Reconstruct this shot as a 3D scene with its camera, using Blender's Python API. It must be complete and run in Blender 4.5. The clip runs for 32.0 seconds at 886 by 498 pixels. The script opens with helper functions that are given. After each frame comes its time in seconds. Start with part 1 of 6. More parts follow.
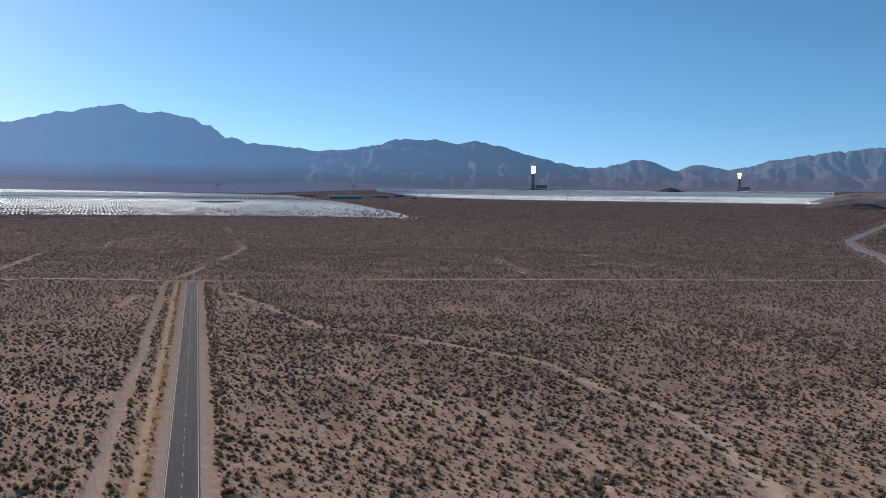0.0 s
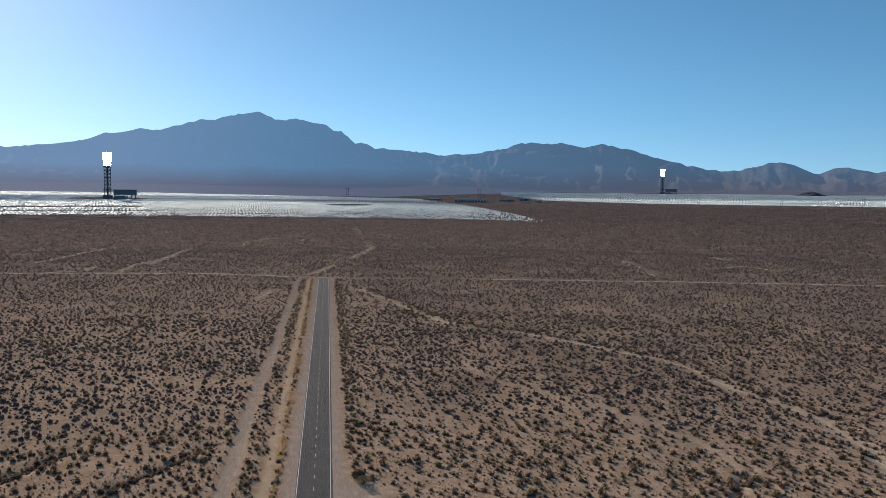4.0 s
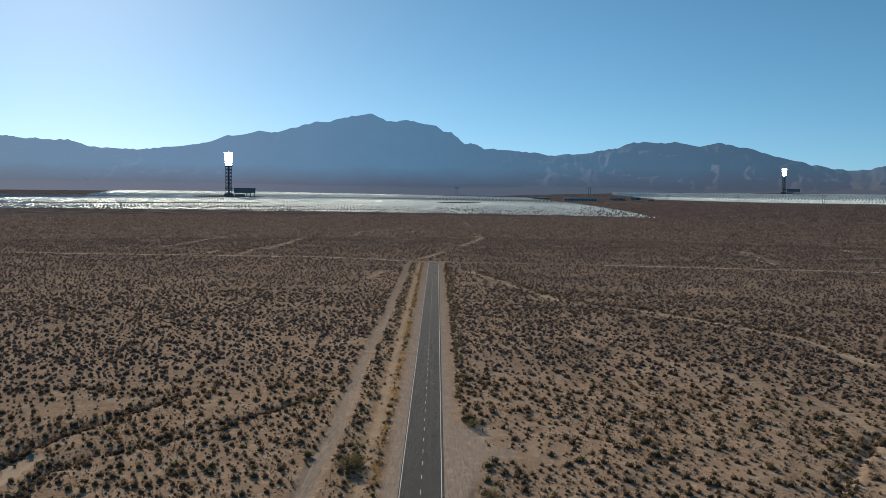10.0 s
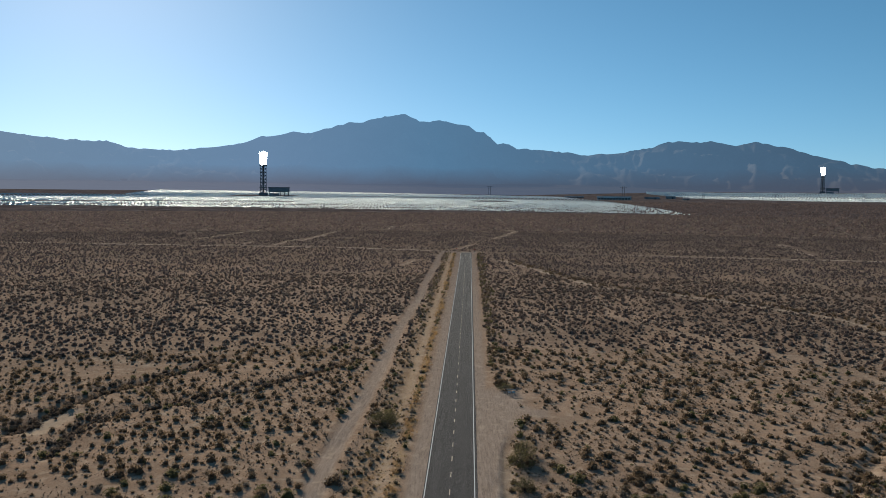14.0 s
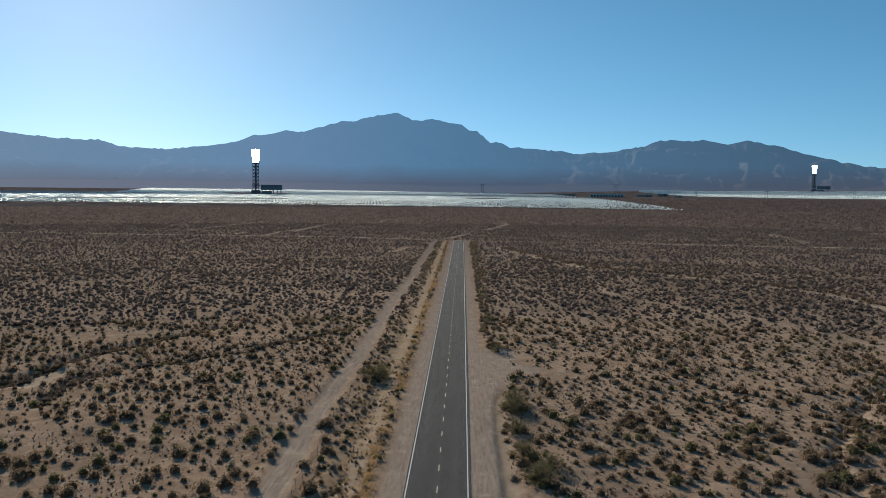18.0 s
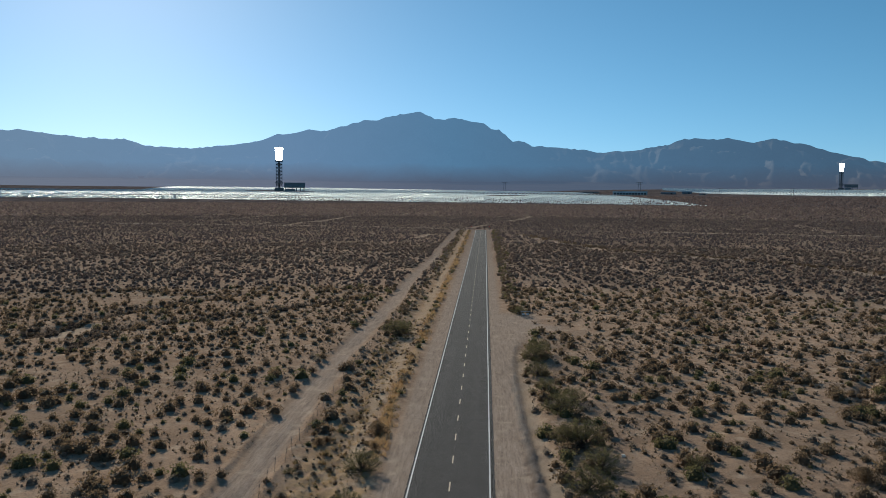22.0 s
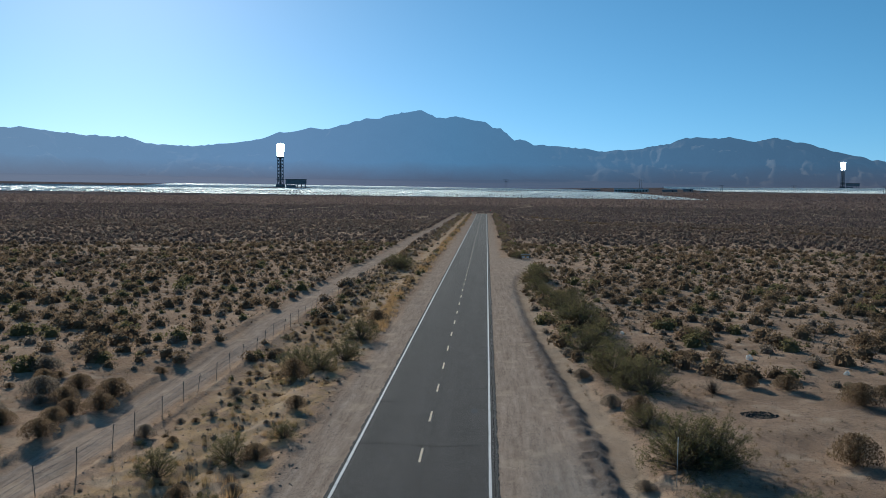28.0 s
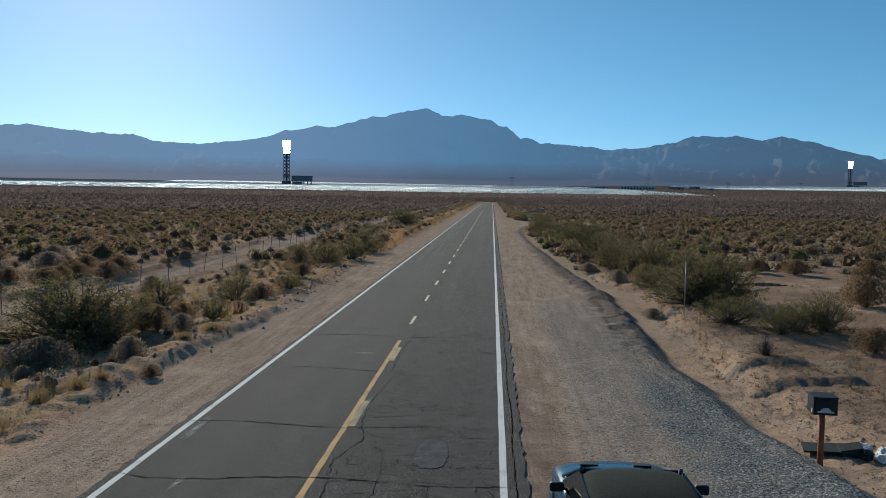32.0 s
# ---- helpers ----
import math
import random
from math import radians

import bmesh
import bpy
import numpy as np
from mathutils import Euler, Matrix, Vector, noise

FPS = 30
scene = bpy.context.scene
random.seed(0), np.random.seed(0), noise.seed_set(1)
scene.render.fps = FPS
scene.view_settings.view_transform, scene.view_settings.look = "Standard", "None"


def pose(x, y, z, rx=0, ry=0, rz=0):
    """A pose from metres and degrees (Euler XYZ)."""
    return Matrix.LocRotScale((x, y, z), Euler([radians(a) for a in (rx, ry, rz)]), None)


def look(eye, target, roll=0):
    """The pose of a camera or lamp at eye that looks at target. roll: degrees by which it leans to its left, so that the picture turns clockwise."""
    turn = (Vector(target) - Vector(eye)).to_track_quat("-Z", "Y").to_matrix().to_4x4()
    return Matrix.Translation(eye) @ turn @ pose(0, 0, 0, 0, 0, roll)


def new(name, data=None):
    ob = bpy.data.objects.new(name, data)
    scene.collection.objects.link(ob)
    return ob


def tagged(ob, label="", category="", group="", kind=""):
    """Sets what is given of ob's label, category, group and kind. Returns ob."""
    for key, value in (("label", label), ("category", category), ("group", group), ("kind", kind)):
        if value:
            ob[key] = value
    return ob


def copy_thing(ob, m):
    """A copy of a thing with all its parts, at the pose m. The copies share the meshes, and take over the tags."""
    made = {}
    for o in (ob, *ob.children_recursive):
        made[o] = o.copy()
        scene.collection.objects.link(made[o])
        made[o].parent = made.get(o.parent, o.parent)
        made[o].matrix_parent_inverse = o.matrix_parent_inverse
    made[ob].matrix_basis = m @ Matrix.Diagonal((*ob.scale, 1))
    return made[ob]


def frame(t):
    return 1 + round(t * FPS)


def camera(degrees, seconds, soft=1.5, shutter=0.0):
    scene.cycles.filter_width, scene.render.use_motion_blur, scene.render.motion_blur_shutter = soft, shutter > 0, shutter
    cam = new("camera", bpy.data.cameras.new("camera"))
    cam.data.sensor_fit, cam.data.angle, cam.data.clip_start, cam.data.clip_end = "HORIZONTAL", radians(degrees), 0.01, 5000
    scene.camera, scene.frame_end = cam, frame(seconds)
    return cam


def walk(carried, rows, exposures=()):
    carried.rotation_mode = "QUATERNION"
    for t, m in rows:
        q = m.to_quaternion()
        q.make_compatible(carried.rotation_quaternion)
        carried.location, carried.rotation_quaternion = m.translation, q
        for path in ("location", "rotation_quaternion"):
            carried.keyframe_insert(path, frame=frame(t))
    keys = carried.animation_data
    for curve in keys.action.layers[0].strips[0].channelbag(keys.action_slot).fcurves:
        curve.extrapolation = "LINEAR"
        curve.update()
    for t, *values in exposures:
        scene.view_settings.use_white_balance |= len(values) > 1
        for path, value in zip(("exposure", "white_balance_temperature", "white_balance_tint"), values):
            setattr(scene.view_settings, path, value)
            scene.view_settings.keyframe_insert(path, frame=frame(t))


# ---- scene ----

# ---------------------------------------------------------------- camera and walk
cam = camera(56.6, 32.0, soft=0.7)

# seconds, x, y, z, heading to the right of +Y, pitch, lean
ROWS = [
    (0, 4.00, 2.90, 63.61, 16.62, -4.17, -0.48), (0.5, 4.00, 3.03, 63.45, 15.43, -4.13, -0.52),
    (1, 3.98, 3.14, 63.26, 14.29, -4.09, -0.53), (1.5, 3.92, 3.22, 62.99, 13.15, -4.06, -0.52),
    (2, 3.78, 3.27, 62.59, 12.06, -4.05, -0.49), (2.5, 3.59, 3.31, 62.11, 11.00, -4.02, -0.45),
    (3, 3.36, 3.34, 61.56, 9.96, -3.98, -0.42), (3.5, 3.14, 3.42, 60.94, 8.95, -3.95, -0.45),
    (5.5, 2.39, 3.55, 56.94, 5.25, -3.84, -0.48), (6, 2.27, 3.58, 56.00, 4.40, -3.83, -0.47),
    (6.5, 2.21, 3.61, 55.05, 3.60, -3.83, -0.50), (7, 2.13, 3.55, 54.09, 2.83, -3.81, -0.51),
    (7.5, 2.07, 3.50, 53.07, 2.08, -3.81, -0.52), (8, 2.03, 3.46, 52.03, 1.37, -3.82, -0.55),
    (8.5, 2.02, 3.38, 50.99, 0.69, -3.82, -0.56), (9, 2.05, 3.35, 49.99, 0.73, -3.78, -0.56),
    (9.5, 2.16, 3.24, 48.97, 0.99, -3.80, -0.60), (10, 2.27, 3.09, 47.96, 0.43, -3.82, -0.53),
    (10.5, 2.35, 3.01, 46.97, -0.13, -3.80, -0.47), (11, 2.40, 2.97, 45.98, 0.60, -3.78, -0.45),
    (11.5, 2.40, 2.97, 44.99, 0.11, -3.79, -0.45), (12, 2.37, 2.95, 44.03, -0.39, -3.76, -0.43),
    (12.5, 2.33, 2.84, 43.09, -0.86, -3.75, -0.46), (13, 2.31, 2.65, 42.14, -1.29, -3.75, -0.49),
    (13.5, 2.32, 2.39, 41.16, -1.73, -3.75, -0.49), (14, 2.33, 2.23, 40.18, -1.84, -3.74, -0.48),
    (14.5, 2.33, 2.12, 39.20, -1.95, -3.75, -0.47), (16.5, 2.30, 1.65, 35.36, -3.04, -3.71, -0.47),
    (17, 2.33, 1.64, 34.34, -0.81, -3.66, -0.44), (17.5, 2.43, 1.64, 33.27, -1.10, -3.72, -0.44),
    (18, 2.54, 1.64, 32.22, -1.35, -3.73, -0.44), (18.5, 2.59, 1.64, 31.21, -1.61, -3.73, -0.46),
    (19, 2.65, 1.63, 30.22, -1.81, -3.72, -0.49), (19.5, 2.69, 1.62, 29.24, -2.06, -3.71, -0.45),
    (20, 2.71, 1.60, 28.26, -2.27, -3.70, -0.43), (20.5, 2.73, 1.51, 27.26, -2.44, -3.70, -0.42),
    (21, 2.74, 1.39, 26.27, -2.60, -3.73, -0.43), (21.5, 2.75, 1.23, 25.31, -2.75, -3.70, -0.42),
    (22, 2.73, 1.07, 24.37, -2.90, -3.73, -0.42), (22.5, 2.74, 1.04, 23.39, -3.02, -3.74, -0.41),
    (23, 2.75, 1.09, 22.41, -3.12, -3.75, -0.43), (23.5, 2.76, 1.20, 21.42, -3.23, -3.75, -0.38),
    (24, 2.76, 1.35, 20.44, -3.36, -3.77, -0.35), (24.5, 2.76, 1.45, 19.46, -3.43, -3.77, -0.35),
    (25, 2.80, 1.48, 18.47, -3.51, -3.76, -0.40), (25.5, 2.90, 1.45, 17.50, -3.63, -3.77, -0.43),
    (27.5, 3.08, 0.53, 13.71, -2.93, -3.73, -0.58), (28, 3.06, 0.38, 12.73, -2.98, -3.70, -0.56),
    (28.5, 3.05, 0.31, 11.75, -3.04, -3.72, -0.56), (29, 3.06, 0.26, 10.77, -3.09, -3.71, -0.50),
    (29.5, 3.11, 0.23, 9.79, -3.14, -3.68, -0.45), (30, 3.12, 0.19, 8.82, -3.16, -3.71, -0.42),
    (30.5, 3.09, 0.10, 7.83, -3.23, -3.70, -0.45), (31, 3.06, 0.03, 6.86, -3.26, -3.72, -0.53),
    (31.5, 3.09, 0.01, 5.96, -3.33, -3.71, -0.64), (32, 3.12, 0.00, 5.04, -3.38, -3.74, -0.70),
]


def aim(x, y, z, yaw, pitch, lean):
    a, p = radians(yaw), radians(pitch)
    way = Vector((math.sin(a) * math.cos(p), math.cos(a) * math.cos(p), math.sin(p)))
    eye = Vector((x, y, z))
    return look(eye, eye + way * 100, -lean)


walk(cam, [(r[0], aim(*r[1:])) for r in ROWS],
     [(0, 0.22, 5730, 19), (2, 0.20, 5880, 19), (3.5, 0.14, 5900, 15), (6, 0.04, 6060, 8), (13, -0.04, 6080, 8), (18, -0.04, 5880, 6), (21, -0.04, 5880, 6), (25, -0.02, 5600, 3), (28, -0.01, 5430, 4), (32, -0.01, 5720, 5)])

# ---------------------------------------------------------------- world and sun
SUN_AZ, SUN_EL = -25.0, 21.0      # degrees to the right of +Y, above the horizon
world = bpy.data.worlds.new("desert_sky")
scene.world = world
world.use_nodes = True
wn = world.node_tree.nodes
sky = wn.new("ShaderNodeTexSky")
sky.sky_type = 'NISHITA'
sky.sun_disc = False
sky.sun_elevation = radians(SUN_EL)
sky.sun_rotation = radians(SUN_AZ)
sky.altitude = 300
sky.air_density = 0.7
sky.dust_density = 0.2
sky.ozone_density = 3.0
rich = wn.new("ShaderNodeHueSaturation")
rich.inputs["Hue"].default_value = 0.478
rich.inputs["Saturation"].default_value = 1.08
world.node_tree.links.new(sky.outputs[0], rich.inputs["Color"])
world.node_tree.links.new(rich.outputs[0], wn["Background"].inputs[0])
lift = wn.new("ShaderNodeVectorMath")      # the clear air keeps its blue down to the skyline
lift.inputs[1].default_value = (0, 0, 0.045)
world.node_tree.links.new(wn.new("ShaderNodeTexCoord").outputs["Generated"], lift.inputs[0])
world.node_tree.links.new(lift.outputs[0], sky.inputs["Vector"])
wn["Background"].inputs[1].default_value = 0.094

sun = new("sun", bpy.data.lights.new("sun", 'SUN'))
sun.data.energy = 4.8
sun.data.angle = radians(0.53)
sun.data.color = (1.0, 0.87, 0.69)
sa, se = radians(SUN_AZ), radians(SUN_EL)
SUN_WAY = Vector((math.sin(sa) * math.cos(se), math.cos(sa) * math.cos(se), math.sin(se)))
sun.matrix_world = look(SUN_WAY * 300, (0, 0, 0))


# ---------------------------------------------------------------- materials
class Nodes:
    """A short hand for node materials."""

    def __init__(self, name):
        self.mat = bpy.data.materials.new(name)
        self.mat.use_nodes = True
        self.t = self.mat.node_tree
        self.b = self.t.nodes["Principled BSDF"]
        self.co = self.t.nodes.new("ShaderNodeTexCoord").outputs["Object"]

    def n(self, kind, **values):
        node = self.t.nodes.new(kind)
        for k, v in values.items():
            node.inputs[k.replace("_", " ")].default_value = v
        return node

    def link(self, a, b):
        self.t.links.new(a, b)

    def noise(self, scale, detail=3.0, rough=0.6, stretch=None):
        node = self.n("ShaderNodeTexNoise", Scale=scale, Detail=detail, Roughness=rough)
        co = self.co
        if stretch:
            m = self.n("ShaderNodeMapping", Scale=stretch)
            self.link(co, m.inputs["Vector"])
            co = m.outputs[0]
        self.link(co, node.inputs["Vector"])
        return node.outputs["Fac"]

    def ramp(self, fac, stops):
        node = self.t.nodes.new("ShaderNodeValToRGB")
        e = node.color_ramp.elements
        while len(e) < len(stops):
            e.new(0.5)
        for el, (p, c) in zip(e, stops):
            el.position = p
            el.color = (*c, 1) if isinstance(c, tuple) else (c, c, c, 1)
        self.link(fac, node.inputs[0])
        return node.outputs[0]

    def mix(self, fac, a, b, blend='MIX'):
        node = self.t.nodes.new("ShaderNodeMix")
        node.data_type, node.blend_type = 'RGBA', blend
        for sock, v in ((node.inputs[0], fac), (node.inputs[6], a), (node.inputs[7], b)):
            if isinstance(v, bpy.types.NodeSocket):
                self.link(v, sock)
            elif isinstance(v, tuple):
                sock.default_value = (*v, 1)
            else:
                sock.default_value = v
        return node.outputs[2]

    def math(self, op, a, b=0.0, clamp=False):
        node = self.t.nodes.new("ShaderNodeMath")
        node.operation, node.use_clamp = op, clamp
        for sock, v in zip(node.inputs, (a, b)):
            if isinstance(v, bpy.types.NodeSocket):
                self.link(v, sock)
            else:
                sock.default_value = v
        return node.outputs[0]

    def attr(self, name):
        node = self.t.nodes.new("ShaderNodeAttribute")
        node.attribute_name = name
        return node.outputs["Fac"]

    def done(self, color=None, rough=0.8, metal=0.0, bump=None, dist=0.05, strength=0.6, spec=None):
        if color is not None:
            if isinstance(color, tuple):
                self.b.inputs["Base Color"].default_value = (*color, 1)
            else:
                self.link(color, self.b.inputs["Base Color"])
        if isinstance(rough, bpy.types.NodeSocket):
            self.link(rough, self.b.inputs["Roughness"])
        else:
            self.b.inputs["Roughness"].default_value = rough
        self.b.inputs["Metallic"].default_value = metal
        if spec is not None:
            self.b.inputs["Specular IOR Level"].default_value = spec
        if bump is not None:
            node = self.n("ShaderNodeBump", Strength=strength, Distance=dist)
            self.link(bump, node.inputs["Height"])
            self.link(node.outputs[0], self.b.inputs["Normal"])
        return self.mat


def speckled(name, a, b, scale, rough=0.8, metal=0.0, dist=0.01, spec=None, fine=8.0):
    """A surface of two colours, mottled at two scales."""
    k = Nodes(name)
    f = k.math('ADD', k.math('MULTIPLY', k.noise(scale, 4), 0.6), k.math('MULTIPLY', k.noise(scale * fine, 3), 0.4))
    return k.done(k.ramp(f, [(0.36, a), (0.64, b)]), rough, metal, k.noise(scale * fine, 3), dist, 0.5, spec)


def ground_material():
    k = Nodes("desert_ground")
    big, mid, fine = k.noise(0.012, 5, 0.6), k.noise(0.16, 5, 0.65), k.noise(3.0, 5, 0.7)
    pebble = k.noise(9.0, 4, 0.7)
    sand = k.ramp(mid, [(0.3, (0.300, 0.193, 0.122)), (0.5, (0.430, 0.284, 0.185)), (0.72, (0.56, 0.385, 0.262))])
    sand = k.mix(k.ramp(big, [(0.42, 0.0), (0.62, 0.55)]), sand, (0.26, 0.185, 0.13))
    sand = k.mix(k.ramp(fine, [(0.28, 0.8), (0.5, 0.0)]), sand, (0.15, 0.11, 0.085))
    sand = k.mix(k.ramp(pebble, [(0.56, 0.0), (0.66, 0.75)]), sand, (0.12, 0.092, 0.075))
    pale = k.mix(k.noise(0.8, 4), (0.40, 0.30, 0.21), (0.52, 0.405, 0.30))
    wash = k.math('MULTIPLY', k.attr("wash"), k.ramp(k.noise(0.35, 4), [(0.3, 0.55), (0.6, 1.0)]))
    sand = k.mix(wash, sand, pale)
    ruts = k.noise(0.8, 6, 0.78, (3.4, 0.26, 1.0))
    dirt = k.mix(k.ramp(ruts, [(0.35, 0.0), (0.65, 1.0)]), (0.275, 0.202, 0.151), (0.49, 0.375, 0.292))
    dirt = k.mix(k.ramp(fine, [(0.3, 0.5), (0.5, 0.0)]), dirt, (0.19, 0.155, 0.125))
    sand = k.mix(k.math('MULTIPLY', k.attr("track"), 1.0, True), sand, dirt)
    gold = k.mix(k.noise(2.0, 4), (0.40, 0.255, 0.12), (0.54, 0.37, 0.19))
    sand = k.mix(k.math('MULTIPLY', k.attr("straw"), k.ramp(k.noise(0.9, 4), [(0.38, 0.0), (0.54, 0.9)])), sand, gold)
    gravel = k.ramp(k.noise(19.0, 2, 0.6), [(0.36, (0.045, 0.049, 0.051)), (0.48, (0.15, 0.157, 0.155)), (0.58, (0.215, 0.222, 0.216)), (0.66, (0.46, 0.47, 0.45))])
    stony = k.math('MULTIPLY', k.attr("gravel"), k.ramp(k.noise(0.7, 4), [(0.3, 0.6), (0.55, 1.0)]))
    # distant scrub cover as ground colour, with the mauve of haze mixed in
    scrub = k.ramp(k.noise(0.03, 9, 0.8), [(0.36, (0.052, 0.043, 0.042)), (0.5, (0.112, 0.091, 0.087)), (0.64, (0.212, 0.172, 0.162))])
    sand = k.mix(k.ramp(k.noise(0.5, 3, 0.5), [(0.56, 0.0), (0.68, 0.5)]), sand, (0.56, 0.43, 0.31))
    patchy = k.ramp(k.noise(0.45, 4, 0.6), [(0.35, 0.35), (0.6, 1.0)])
    sand = k.mix(k.math('MULTIPLY', patchy, k.ramp(k.noise(17.0, 2, 0.6), [(0.36, 0.9), (0.43, 0.0)])), sand, (0.085, 0.066, 0.055))
    sand = k.mix(k.math('MULTIPLY', patchy, k.ramp(k.noise(23.0, 2, 0.6), [(0.59, 0.0), (0.66, 0.8)])), sand, (0.62, 0.51, 0.41))
    # dark desert varnish and soil, plus shade coloured in along the pull-out edge
    sand = k.mix(k.math('MULTIPLY', k.attr("varnish_shade"), 0.6, True), sand, (0.17, 0.118, 0.088))
    sand = k.mix(stony, sand, gravel)
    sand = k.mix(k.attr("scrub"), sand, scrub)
    h = k.math('ADD', k.math('MULTIPLY', fine, 0.4), k.math('MULTIPLY', k.noise(24.0, 3, 0.7), 0.35))
    return k.done(sand, 1.0, 0.0, h, 0.09, 0.9, 0.0)


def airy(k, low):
    """Haze painted into the emission of the far backdrop: bluer over rock, greyer over the valley floor, brighter
    towards the sun.
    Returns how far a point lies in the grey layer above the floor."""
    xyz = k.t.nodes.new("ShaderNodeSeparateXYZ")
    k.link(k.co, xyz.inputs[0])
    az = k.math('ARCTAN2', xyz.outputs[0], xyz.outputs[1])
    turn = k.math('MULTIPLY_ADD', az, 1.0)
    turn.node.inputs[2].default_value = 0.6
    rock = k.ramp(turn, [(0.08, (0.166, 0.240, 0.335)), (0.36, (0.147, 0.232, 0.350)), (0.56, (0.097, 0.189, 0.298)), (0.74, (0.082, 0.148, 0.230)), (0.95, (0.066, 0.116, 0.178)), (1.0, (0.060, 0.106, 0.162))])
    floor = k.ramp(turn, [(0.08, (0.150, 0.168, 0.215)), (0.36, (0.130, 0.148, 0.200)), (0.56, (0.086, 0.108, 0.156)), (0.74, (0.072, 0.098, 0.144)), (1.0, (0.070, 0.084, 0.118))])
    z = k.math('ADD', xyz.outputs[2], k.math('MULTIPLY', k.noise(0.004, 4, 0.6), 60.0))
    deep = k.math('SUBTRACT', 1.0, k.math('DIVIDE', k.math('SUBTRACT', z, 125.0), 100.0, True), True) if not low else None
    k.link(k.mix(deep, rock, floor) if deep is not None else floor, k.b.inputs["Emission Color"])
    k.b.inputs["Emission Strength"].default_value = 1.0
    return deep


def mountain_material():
    """Far rock with aerial haze painted on as a glow."""
    k = Nodes("haze_painted_rock")
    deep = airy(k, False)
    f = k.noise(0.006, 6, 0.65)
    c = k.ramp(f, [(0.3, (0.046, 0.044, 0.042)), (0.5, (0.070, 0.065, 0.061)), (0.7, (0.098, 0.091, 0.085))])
    # darker base in the low layer, where the painted haze takes over
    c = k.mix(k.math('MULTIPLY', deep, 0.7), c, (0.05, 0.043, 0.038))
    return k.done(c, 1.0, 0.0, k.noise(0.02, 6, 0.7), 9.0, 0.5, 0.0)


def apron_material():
    k = Nodes("haze_painted_gravel_slope")
    # valley haze painted on the slope as emission, over a dark base
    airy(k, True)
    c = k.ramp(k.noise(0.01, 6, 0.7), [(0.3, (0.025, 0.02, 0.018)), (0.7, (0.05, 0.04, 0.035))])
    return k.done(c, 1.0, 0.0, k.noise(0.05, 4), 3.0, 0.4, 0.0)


def asphalt_material():
    k = Nodes("worn_asphalt")
    grain, chip = k.noise(42.0, 1, 0.5), k.noise(24.0, 2, 0.6)
    c = k.ramp(k.noise(0.25, 5, 0.65), [(0.3, (0.036, 0.0315, 0.0300)), (0.7, (0.057, 0.0505, 0.0485))])
    lanes = k.noise(0.5, 3, 0.6, (2.2, 0.03, 1.0))
    c = k.mix(k.ramp(lanes, [(0.38, 0.0), (0.66, 0.75)]), c, (0.080, 0.0715, 0.0685))
    c = k.mix(k.ramp(k.noise(1.8, 5, 0.75), [(0.42, 0.0), (0.60, 0.6)]), c, (0.033, 0.0295, 0.0280))
    c = k.mix(k.ramp(chip, [(0.36, 0.95), (0.47, 0.0)]), c, (0.014, 0.014, 0.014))
    c = k.mix(k.ramp(grain, [(0.60, 0.0), (0.66, 1.0)]), c, (0.34, 0.315, 0.29))
    c = k.mix(k.ramp(k.noise(70.0, 1, 0.5), [(0.58, 0.0), (0.66, 0.7)]), c, (0.20, 0.195, 0.185))
    h = k.math('ADD', k.math('MULTIPLY', chip, 0.6), k.math('MULTIPLY', grain, 0.5))
    return k.done(c, 0.95, 0.0, h, 0.015, 0.8, 0.08)


def paint_material(name, colour, worn, keep=0.54):
    k = Nodes(name)
    wear = k.math('ADD', k.math('MULTIPLY', k.noise(28.0, 4, 0.7), 0.6), k.math('MULTIPLY', k.noise(1.2, 4), 0.4))
    c = k.mix(k.ramp(wear, [(keep, 0.0), (keep + 0.11, 0.9)]), colour, worn)
    return k.done(c, 0.9, 0.0, k.noise(60.0, 2), 0.006, 0.6, 0.1)


M_GROUND = ground_material()
M_PALE_SAND = speckled("pale_wash_sand", (0.36, 0.27, 0.19), (0.56, 0.45, 0.34), 0.5, 1.0, 0.0, 0.02, 0.0)
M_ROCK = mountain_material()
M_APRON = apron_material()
M_ASPHALT = asphalt_material()
M_WHITE_LINE = paint_material("white_road_paint", (0.70, 0.685, 0.66), (0.13, 0.125, 0.12))
M_PALE_YELLOW = paint_material("faded_yellow_road_paint", (0.66, 0.56, 0.41), (0.25, 0.21, 0.165), 0.50)
M_WORN_DASH = paint_material("worn_yellow_road_paint", (0.56, 0.44, 0.27), (0.20, 0.165, 0.125), 0.44)
M_YELLOW_LINE = paint_material("yellow_road_paint", (0.58, 0.375, 0.17), (0.27, 0.205, 0.14), 0.49)


def leaf_material(name, stops, rough=0.75):
    k = Nodes(name)
    g = k.t.nodes.new("ShaderNodeNewGeometry")
    c = k.ramp(g.outputs["Random Per Island"], stops)
    info = k.t.nodes.new("ShaderNodeObjectInfo")
    c = k.mix(k.ramp(k.noise(0.04, 3), [(0.35, 0.0), (0.65, 0.35)]), c, stops[-1][1])
    c = k.mix(k.math('MULTIPLY', info.outputs["Random"], 0.3), c, stops[0][1])
    k.done(c, rough, 0.0, None, spec=0.1)
    thru = k.t.nodes.new("ShaderNodeBsdfTranslucent")
    k.link(c, thru.inputs["Color"])
    both = k.t.nodes.new("ShaderNodeMixShader")
    both.inputs[0].default_value = 0.5
    k.link(k.b.outputs[0], both.inputs[1])
    k.link(thru.outputs[0], both.inputs[2])
    k.link(both.outputs[0], k.t.nodes["Material Output"].inputs["Surface"])
    return k.mat


